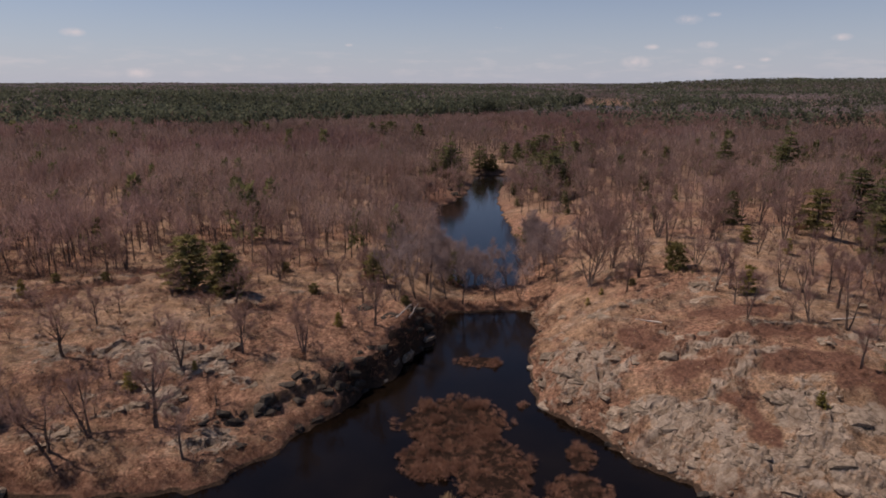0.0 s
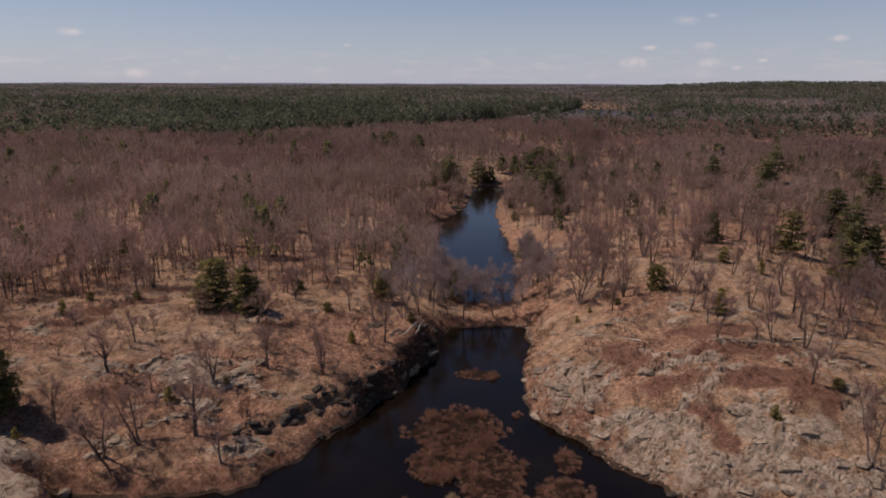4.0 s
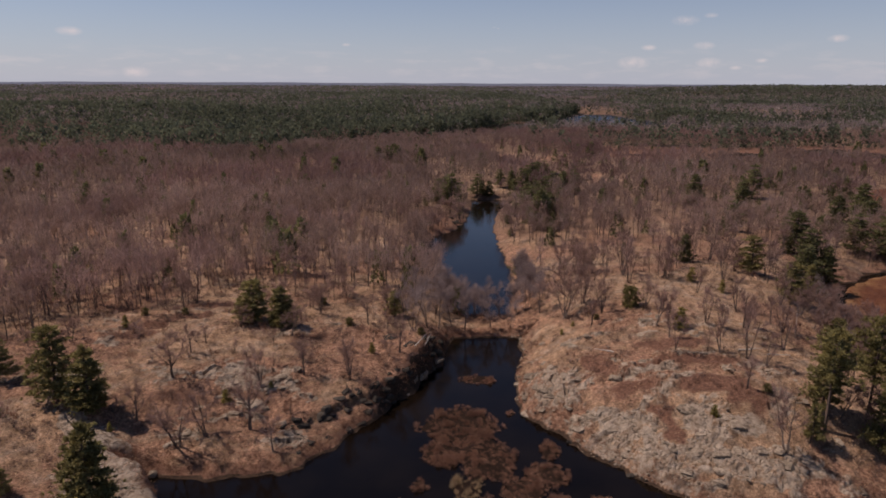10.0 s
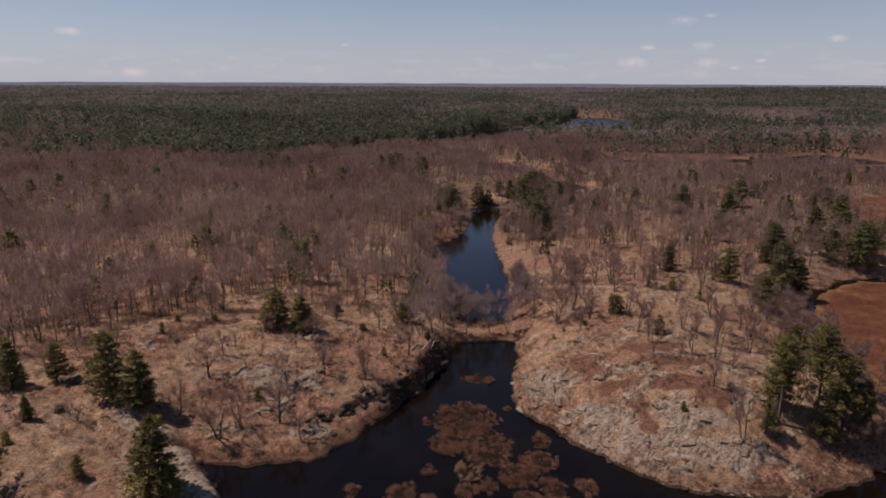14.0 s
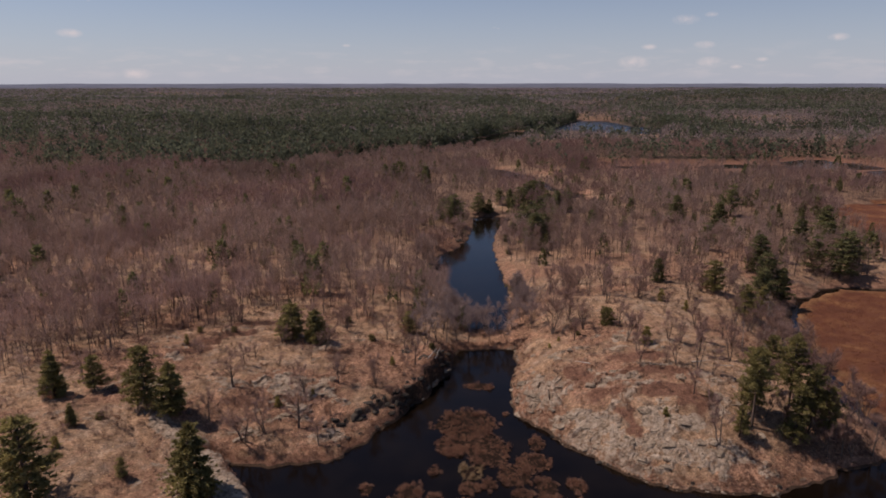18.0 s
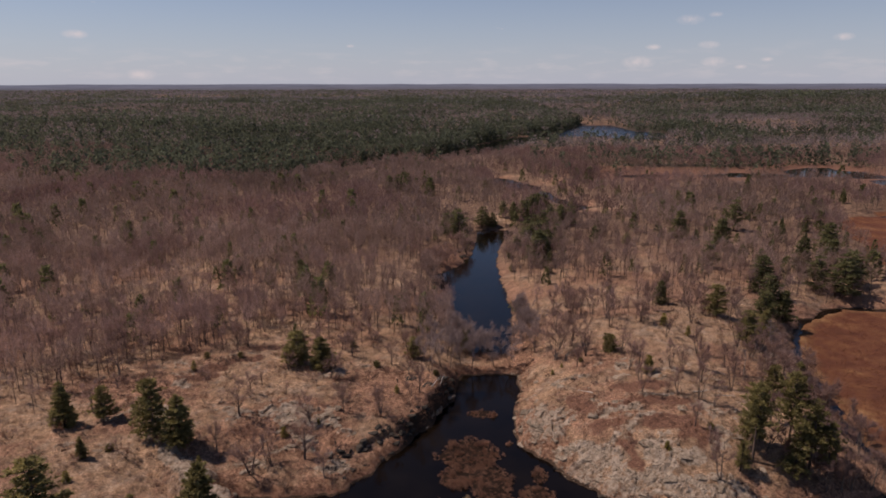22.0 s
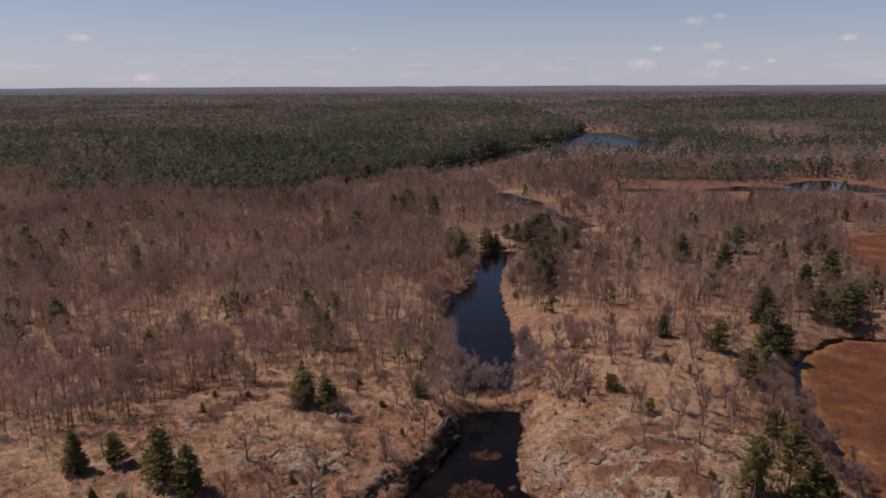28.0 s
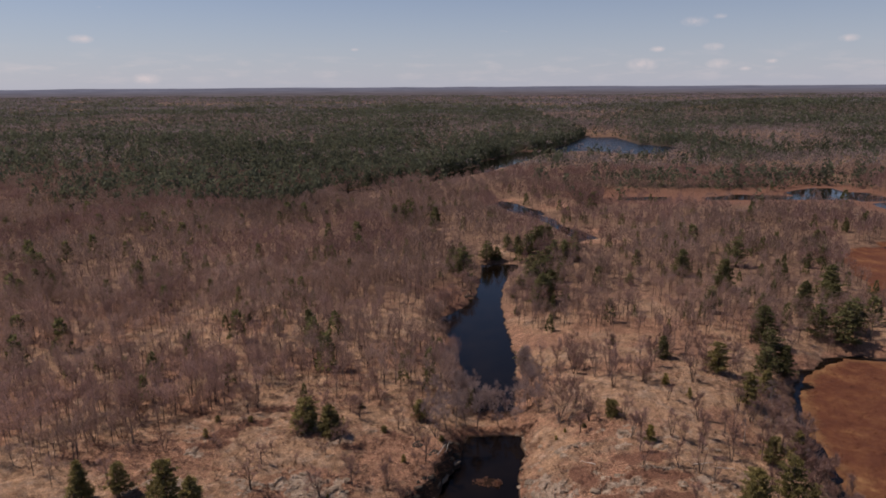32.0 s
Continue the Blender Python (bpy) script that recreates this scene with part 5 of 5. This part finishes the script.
for a, b in zip(rng.uniform(-11, 9, 46), rng.uniform(186, 252, 46)):
    if 0.2 < float(shore(np.array([a]), np.array([b]))[0]) < 6:
        s = rng.uniform(0.8, 2.4)
        o = part("stone", DARK_STONES[int(rng.integers(8))], bank_rocks)
        o.matrix_basis = pose(a, b, at_ground(a, b), rng.normal(0, 12), rng.normal(0, 12), rng.uniform(0, 360)) @ Matrix.Diagonal((s * 1.4, s, s * rng.uniform(0.8, 1.3), 1))
shingle = empty("shore_stones", "grey stones along the water's edge under the outcrop", "rock", kind="structure")
px, py = rng.uniform(10, 62, 9000), rng.uniform(44, 112, 9000)
d = shore(px, py)
ok = (d > -0.15) & (d < 0.9) & (boggy(px, py) > 1)
for a, b in list(zip(px[ok], py[ok]))[:170]:
    s = 0.3 + 0.8 * rng.uniform() ** 3
    o = part("stone", (STONES if rng.uniform() < 0.7 else DARK_STONES)[int(rng.integers(8))], shingle)
    o.matrix_basis = pose(a, b, max(at_ground(a, b), 0.0) + 0.02, rng.normal(0, 12), rng.normal(0, 12), rng.uniform(0, 360)) @ Matrix.Diagonal((s * 1.2, s, s * rng.uniform(0.6, 1.0), 1))
outcrop("rock_outcrop", "low grey stones on the clearing before the woods", (-110, -12, 98, 135), 60, 35, ())


# ---- leafless trees that stand singly ----
CLEARING = ((-32.5, 65.5, 7.1), (-42, 60.6, 6.9), (-18, 77.8, 6.2), (-48.9, 76.8, 5.9), (-48.8, 85.3, 4.4), (-27.9, 84.1, 3.9), (-33.3, 75.5, 6), (-34.2, 89, 2.8), (-47.2, 88.8, 3), (-72.5, 110.8, 5.2),
            (-42.8, 96.7, 4.2), (-17.3, 101.9, 4.9), (-9.8, 87.9, 6), (-11.8, 87.1, 3.5), (-93.8, 94.5, 5.5), (-84.1, 94.6, 7.8), (-50.5, 65.8, 5.4), (-38.7, 62.9, 6.5), (-24.5, 119.8, 5))
HILLTOP = ((40.1, 80, 5.2), (32.4, 102, 7.4), (40.5, 91.4, 6.1), (42.8, 91.8, 5.8), (50.3, 91.5, 5.4), (45.8, 79.6, 2.9), (47.9, 79.1, 5), (47.3, 67.4, 4.6), (54.6, 75.8, 4.6), (40.7, 99.8, 5.6),
           (55.2, 109.4, 4.5), (55.6, 86, 6.2), (52.4, 78.1, 7), (52.9, 90.1, 4.8), (47.7, 54.5, 8), (58, 92, 6), (62, 84, 6), (66, 92, 6.5), (60, 100, 6), (70, 86, 6))
DAMSIDE = ((3.6, 110.8, 9), (-4.7, 105.1, 9.5), (-7.5, 99, 9.5), (-2.3, 108, 9.5), (0.6, 111.5, 9), (8.9, 119.2, 8), (20.5, 126.8, 7), (16.4, 118.3, 7), (18.6, 118.5, 8), (21.2, 114.6, 7.6), (9.8, 111.9, 7), (14.4, 111.7, 7),
           (-6, 112, 8), (-3, 116, 8), (0, 119, 7.5), (6, 118.6, 7), (12.5, 118.4, 7.5), (-10, 107, 8), (-8, 118, 8), (21.5, 133, 7), (22.5, 122, 7.5), (-2.5, 124, 8), (-4, 131, 8), (22.4, 141, 7), (-4.5, 140, 8))


def tree_kind(seed, label, bark=BARK, **shape):
    rng = np.random.default_rng(seed)
    wood_, twigs_ = bare_tree(rng, **shape)
    ob = empty("bare_tree", label, "tree", "leafless trees")
    part("trunk", mesh_of("trunk", *wood_, bark), ob, "grey-brown trunk and limbs" if bark is BARK else "bleached grey trunk and limbs")
    part("crown", mesh_of("crown", *twigs_, GREY_TWIG if "dam" in label or bark is not BARK else TWIG), ob, "fine leafless twigs")
    return ob


def plant(kinds, spots, rng, wide=1.0, tall=1.0):
    for i, (x, y, h) in enumerate(spots):
        h = h * tall
        w = h * wide * rng.uniform(0.85, 1.15)
        copy_thing(kinds[i % len(kinds)], pose(x, y, at_ground(x, y), 0, 0, rng.uniform(0, 360)) @ Matrix.Diagonal((w, w, h, 1)))
    for ob in kinds:
        for o in (*ob.children_recursive, ob):
            bpy.data.objects.remove(o)


def random_spots(box, count, keep, lo, hi, rng):
    x0, x1, y0, y1 = box
    x, y = rng.uniform(x0, x1, count * 12), rng.uniform(y0, y1, count * 12)
    ok = (shore(x, y) > 1) & (boggy(x, y) > 2) & (rng.uniform(0, 1, len(x)) < keep(x, y))
    return [(float(a), float(b), float(rng.uniform(lo, hi))) for a, b in zip(x[ok][:count], y[ok][:count])]


rng = np.random.default_rng(77)
plant([tree_kind(300 + k, "leafless scrubby tree among litter and rock", stems=s, limbs=l, wide=w, low=lo, twigs=13, trunk=0.038, twig_width=0.0062) for k, (s, l, w, lo) in enumerate(((1, 10, 0.5, 0.22), (2, 11, 0.46, 0.22), (3, 12, 0.44, 0.18), (1, 9, 0.54, 0.26)))],
      CLEARING + tuple(random_spots((-105, -8, 60, 122), 34, lambda x, y: 0.25 + 0.75 * smooth(95, 120, y), 2.5, 6, rng)), rng, 1.0, 1.12)
plant([tree_kind(320 + k, "leafless tree on the open rocky hilltop", stems=s, limbs=l, wide=w, low=lo, twigs=13, trunk=0.034, twig_width=0.0045) for k, (s, l, w, lo) in enumerate(((3, 12, 0.33, 0.25), (4, 14, 0.36, 0.2), (2, 12, 0.32, 0.28), (1, 11, 0.34, 0.3)))],
      HILLTOP + tuple(random_spots((24, 90, 86, 150), 40, lambda x, y: 0.2 + 0.8 * smooth(100, 140, y) + 0.6 * smooth(60, 80, x), 4, 8, rng)), rng, 0.9, 1.28)
plant([tree_kind(340 + k, "slender leafless tree by the beaver dam and river bank", stems=s, limbs=l, wide=w, low=lo, twigs=15, trunk=0.017, twig_width=0.0028) for k, (s, l, w, lo) in enumerate(((1, 14, 0.27, 0.2), (2, 13, 0.25, 0.2), (3, 14, 0.24, 0.2)))],
      DAMSIDE + tuple(random_spots((-14, 30, 122, 150), 26, lambda x, y: smooth(8, 3, shore(x, y)), 5, 8.5, rng)) + tuple((float(rng.uniform(-1, 20)), float(119 + 26 * rng.uniform() ** 1.6), float(rng.uniform(5, 8))) for _ in range(11)), rng, 1.0, 1.18)
plant([tree_kind(350 + k, "broad many-stemmed leafless maple on the open hilltop", stems=6, limbs=26, wide=0.42, low=0.16, twigs=16, trunk=0.034, twig_width=0.0032) for k in range(2)],
      ((25.2, 106.0, 12), (30.2, 110, 9), (52, 122, 8)), rng, 1.0)
plant([tree_kind(370 + k, "leafless tree leaning over the rocky river bank", stems=s, limbs=11, wide=0.34, low=0.25, twigs=14, twig_width=0.004) for k, s in enumerate((2, 1, 3))],
      random_spots((-14, 8, 186, 246), 26, lambda x, y: smooth(9, 2, shore(x, y)), 5, 9, rng), rng)
plant([tree_kind(360 + k, "leafless tree at the foot of the pines beside the marsh", stems=s, limbs=9, wide=0.27, low=0.35, twigs=15) for k, s in enumerate((2, 1, 3))],
      random_spots((46, 84, 55, 130), 50, lambda x, y: smooth(55, 66, x) * smooth(22, 4, shore(x, y)), 5, 9, rng), rng)

plant([tree_kind(376 + k, "bleached grey dead tree in the thicket by the marsh", DEADWOOD, stems=s, limbs=8, wide=0.26, low=0.35, twigs=4) for k, s in enumerate((1, 2))],
      random_spots((58, 92, 84, 122), 16, lambda x, y: smooth(30, 10, area(MARSH, x, y)), 4, 7, rng), rng)

# ---- leafless shrubs ----
small = []
for k in range(4):
    w, tw = bare_tree(np.random.default_rng(380 + k), stems=5, limbs=10, forks=2, wide=0.42, low=0.12, twigs=7, trunk=0.03, twig_width=0.012)
    ob = empty("bare_shrub", "many-stemmed leafless shrub on the barrens", "shrub", "leafless shrubs")
    part("trunk", mesh_of("trunk", *w, BARK), ob)
    part("crown", mesh_of("crown", *tw, TWIG if k % 2 else BRUSH), ob)
    small.append(ob)
plant(small, random_spots((-100, -6, 56, 124), 140, lambda x, y: 0.8 * (1 - rocky(x, y)), 1.2, 2.8, rng) + random_spots((20, 88, 50, 140), 60, lambda x, y: (0.25 + 0.75 * smooth(75, 100, y)) * (1 - rocky(x, y)), 1.0, 2.4, rng), rng, 1.3)

# ---- low evergreens ----
SAPLINGS = ((-15.1, 87.5, 2.2), (-37.9, 71.3, 2.4), (-31.2, 74.6, 1.4), (39.9, 61.6, 2.0), (44.4, 89.5, 4.6), (23.5, 98.9, 1.3), (-73, 52, 2.5), (-52, 60.5, 1.6), (62, 112, 3), (26, 100.5, 1.2), (-66, 96, 2.4), (58, 120, 3.4))
JUNIPERS = ((38.1, 101.9, 4.6), (-21.2, 100.4, 1.8), (-29.1, 114, 1.8), (-57, 104, 1.6), (-66.3, 105.5, 1.5), (50, 66, 1.4), (30.6, 99.5, 1.2), (-70, 62, 1.6), (54, 59.5, 1.8), (-6, 96.9, 1.6))
small = []
for k in range(2):
    w, leaf = pine(np.random.default_rng(400 + k), levels=7, arms=6, tufts=10, start=0.02, wide=0.36, size=0.11, ragged=0.3)
    ob = empty("pine_sapling", "young yellow-green pine on bare ground", "pine tree", "pine saplings")
    part("stem", mesh_of("stem", *w, DARK_BARK), ob)
    part("crown", mesh_of("crown", *leaf, YOUNG_NEEDLES), ob)
    small.append(ob)
plant(small, SAPLINGS, rng)
small = []
for k in range(2):
    ob = empty("juniper_bush", "dense dark green juniper bush on the barrens", "bush", "juniper bushes")
    part("foliage", mesh_of("foliage", *pine(np.random.default_rng(410 + k), levels=8, arms=8, tufts=14, start=0.02, wide=0.58, size=0.1, ragged=0.45, power=0.4, per=6)[1], OLIVE), ob)
    small.append(ob)
plant(small, JUNIPERS, rng, 1.05)


# ---- shrub islets in the pond ----
PEAT = material("wet_dark_peat", ((0.3, (0.008, 0.005, 0.004)), (0.7, (0.028, 0.016, 0.011))), 2.0, 0.95, 6, 0.05, spec=0.05)

def islet(cx, cy, rx, ry, seed, twigs=ISLET_TWIGS, high=0.8):
    rng = np.random.default_rng(seed)
    ob = empty("shrub_islet", "russet leafless shrub mat rising from dark water", "islet", "shrub islets")
    n, rings = 40, 7
    a = np.arange(n) * 2 * np.pi / n
    edge = 1 + 0.22 * vnoise(np.cos(a) * 2 + seed, np.sin(a) * 2, seed) + 0.12 * vnoise(np.cos(a) * 5, np.sin(a) * 5 + seed, seed + 1)
    k = np.linspace(0, 1, rings)[:, None]
    x, y = cx + rx * k * edge * np.cos(a), cy + ry * k * edge * np.sin(a)
    z = 0.12 * (1 - k ** 3) - 0.12 * k ** 6 + 0.08 * vnoise(x * 1.3, y * 1.3, seed + 2) * (1 - k)
    i = np.arange(rings * n).reshape(rings, n)
    faces = np.stack([i[:-1], i[1:], np.roll(i[1:], -1, 1), np.roll(i[:-1], -1, 1)], 2).reshape(-1, 4)
    part("mat", mesh_of("mat", np.stack([x, y, z], 2).reshape(-1, 3), faces, PEAT, False), ob, "matted peat and roots")
    m = int(rx * ry * 3.14 * 3.0) + 14
    r, g = np.sqrt(rng.uniform(0, 1.02, m)), rng.uniform(0, 2 * np.pi, m)
    e = np.interp(g, a, edge, period=2 * np.pi)
    px, py = cx + rx * r * e * np.cos(g), cy + ry * r * e * np.sin(g)
    keep = fbm(px / 1.3, py / 1.3, 2, seed + 5) > -0.32
    px, py = px[keep], py[keep]
    h = rng.uniform(0.55, 1.15, len(px)) * high * np.clip(0.85 + 0.9 * vnoise(px / 1.1, py / 1.1, seed + 3), 0.3, 1.7)
    spots = np.stack([px, py, np.full(len(px), -0.05), 0.55 + h * 0.95, h * 1.1], 1)
    part("shrubs", mesh_of("shrubs", *spread_out(*dome(rng, 80, 0.038), spots, rng), twigs), ob, "dense russet twigs" if twigs is ISLET_TWIGS else "bleached dead twigs")


for k, (a, b, c, d) in enumerate(((5.3, 87.6, 3.6, 1.9), (1.4, 70.0, 6.6, 6.8), (5.2, 60.8, 5.0, 6.5), (-1.6, 62.2, 3.4, 4.6), (15.4, 63.0, 1.9, 2.6), (1.6, 53.1, 2.2, 2.3), (1.3, 48.4, 2.0, 2.4), (10.0, 52.1, 3.4, 3.2), (13.6, 56.3, 3.5, 2.8),
                                 (15.1, 47.5, 2.2, 4.2), (20.3, 48.8, 1.5, 2.2), (-8.9, 47.3, 2.5, 2.5), (-5.0, 53.4, 1.1, 1.6), (-4.9, 43.7, 2.4, 2.6), (0.1, 43.4, 1.9, 2.4), (-12.0, 44.1, 1.3, 2.2), (-16.9, 47.9, 1.2, 1.5), (21.0, 42.8, 3.8, 2.6), (10.5, 45.8, 1.9, 2.2), (4.8, 49.4, 1.5, 2.0), (10.4, 74.4, 0.8, 0.8))):
    islet(a, b, c, d, 500 + k, STRAW if k == 5 else ISLET_TWIGS)


# ---- brush, grass and litter on open ground ----
def strewn(name, label, category, shapes, mat, box, pitch, keep, lo, hi, wide, seed):
    rng = np.random.default_rng(seed)
    x0, x1, y0, y1 = box
    x, y = np.meshgrid(np.arange(x0, x1, pitch), np.arange(y0, y1, pitch))
    x, y = (x + rng.uniform(-0.5, 0.5, x.shape) * pitch).ravel(), (y + rng.uniform(-0.5, 0.5, y.shape) * pitch).ravel()
    inside = abs(x) < (y + 55) * 0.72 + 10
    x, y = x[inside], y[inside]
    ok = (shore(x, y) > 0.3) & (rng.uniform(0, 1, len(x)) < keep(x, y))
    x, y = x[ok], y[ok]
    spots = sized(x, y, ground_z(x, y), lo, hi, wide, rng)
    sets = grown(shapes, spots, rng)
    tagged(new(name, mesh_of(name, *join(*[s[1] for s in sets]), mat)), label, category, kind="stuff")


def dry(x, y):
    return boggy(x, y) > 1


rng = np.random.default_rng(88)
shrubs = [dome(rng, 34, 0.035) for _ in range(6)]
tuft = [bush(rng, 9, 0.10) for _ in range(4)]
patchy = lambda x, y: smooth(-0.02, 0.2, fbm(x / 7, y / 6, 3, 92))
BRAMBLE = material("purplish_brown_brush", ((0.3, (0.095, 0.058, 0.046)), (0.55, (0.145, 0.094, 0.076)), (0.75, (0.2, 0.138, 0.11))), 0.5, 0.9, island=0.35, thin=0.4)
strewn("low_brush", "leafless grey-brown low brush on the barrens", "shrubs", shrubs, BRAMBLE, (-110, 110, 40, 165), 1.2, lambda x, y: dry(x, y) * (0.12 + 0.8 * patchy(x, y)) * (1 - 0.7 * rocky(x, y)) * np.where(x < 0, 1, 0.6), 0.4, 1.4, 1.7, 1)
strewn("low_brush", "russet low brush along banks and hollows", "shrubs", shrubs, BRUSH, (-110, 110, 40, 165), 1.3, lambda x, y: dry(x, y) * np.clip(0.10 + 0.75 * smooth(6, 1, shore(x, y)) + 0.3 * smooth(0.1, 0.35, fbm(x / 8, y / 8, 2, 93)), 0, 1) * (1 - 0.8 * rocky(x, y)), 0.3, 1.0, 1.7, 2)


strewn("alder_thicket", "grey-brown leafless alder thicket along the marsh channel", "shrubs", [far_tree(rng, 80, 0.009, 0, 0.34, 0.2)[1] for _ in range(5)], TWIG, (60, 175, 60, 200), 1.25,
       lambda x, y: (area(MARSH, x, y) > 4) * smooth(np.where(y < 100, 12, 17), 6, area(MARSH, x, y)) * np.where(y < 96, 0.4, 0.85), 1.8, 3.8, 1.2, 7)


strewn("heath", "dark maroon leafless heath patches", "shrubs", shrubs, HEATH, (0, 60, 54, 120), 0.75, lambda x, y: 0.7 * smooth(0.25, 0.75, heathy(x, y)), 0.2, 0.5, 2.0, 3)
strewn("low_brush", "dense brown brush in hollows of the slope", "shrubs", shrubs, BRAMBLE, (-90, -10, 60, 120), 0.9, lambda x, y: 0.8 * smooth(0.2, 0.6, heathy(x, y)), 0.5, 1.2, 1.6, 8)
strewn("low_brush", "twiggy undergrowth beneath the pines by the marsh", "shrubs", shrubs, BRAMBLE, (50, 78, 52, 66), 0.9, lambda x, y: 0.85 * bump(x, y, 63, 58, 9, 3.5), 0.7, 2.0, 1.2, 9)
strewn("shore_brush", "russet leatherleaf fringe at the water's edge", "shrubs", shrubs, BRUSH, (-62, 62, 44, 125), 0.7, lambda x, y: dry(x, y) * smooth(3.4, 0.9, shore(x, y)) * np.where(x < 8, 0.95, 0.6), 0.5, 1.4, 1.2, 10)
strewn("dry_grass", "pale dead grass tufts", "grass", tuft, STRAW, (-110, 110, 42, 190), 1.2, lambda x, y: dry(x, y) * (0.35 + 0.5 * patchy(y, x)) * (1 - 0.6 * rocky(x, y)), 0.2, 0.5, 2.0, 4)
strewn("leaf_litter", "rusty fallen oak leaves in drifts", "leaves", [bush(rng, 7, 0.2, 0.3) for _ in range(4)], LITTER, (-100, 100, 46, 140), 0.52, lambda x, y: dry(x, y) * smooth(-0.05, 0.3, fbm(x / 20, y / 20, 3, 60) + 0.25 * bump(x, y, -25, 72, 22, 20)) * 0.85, 0.08, 0.24, 2.6, 5)
strewn("sedge_tussocks", "rust-brown sedge tussocks on the marsh", "grass", tuft, SEDGE_TUFT, (82, 200, 50, 165), 1.3, lambda x, y: (area(MARSH, x, y) < -0.5) * 0.8, 0.25, 0.6, 2.4, 6)


# ---- dead wood ----
def log(x, y, length, turn, seed, lean=0, branches=4):
    rng = np.random.default_rng(seed)
    ob = empty("fallen_log", "bleached fallen trunk with broken stubs", "log", "fallen logs")
    n = 6
    spine = np.array([(length * k / n, 0.06 * rng.normal(), 0.04 * rng.normal()) for k in range(n + 1)])
    r = np.linspace(0.15, 0.05, n + 1)
    part("trunk", mesh_of("trunk", *tubes(spine[:-1], spine[1:], r[:-1], r[1:], 7), DEADWOOD, False), ob)
    for _ in range(branches):
        k = rng.integers(1, n)
        e = spine[k] + np.array((rng.uniform(0.2, 0.6), rng.normal(0, 0.5), rng.uniform(0.2, 0.7))) * length * 0.16
        part("stub", mesh_of("stub", *tubes(spine[k:k + 1], e[None], np.array([0.04]), np.array([0.012]), 5), DEADWOOD), ob)
    ob.matrix_basis = pose(x, y, max(at_ground(x, y), 0) + 0.12, 0, -lean, turn)


for k, (a, b, c, d, e) in enumerate(((-5.2, 92.4, 5, 75, 8), (-3.6, 94.8, 4, 100, 6), (-7, 90.5, 4.5, 60, 10), (52, 81, 4.5, 5, 2), (57, 80.5, 4, -12, 3),
                                     (30, 83, 3.5, 160, 2), (-8, 213.5, 6, 40, 3))):
    log(a, b, c, d, 600 + k, e)
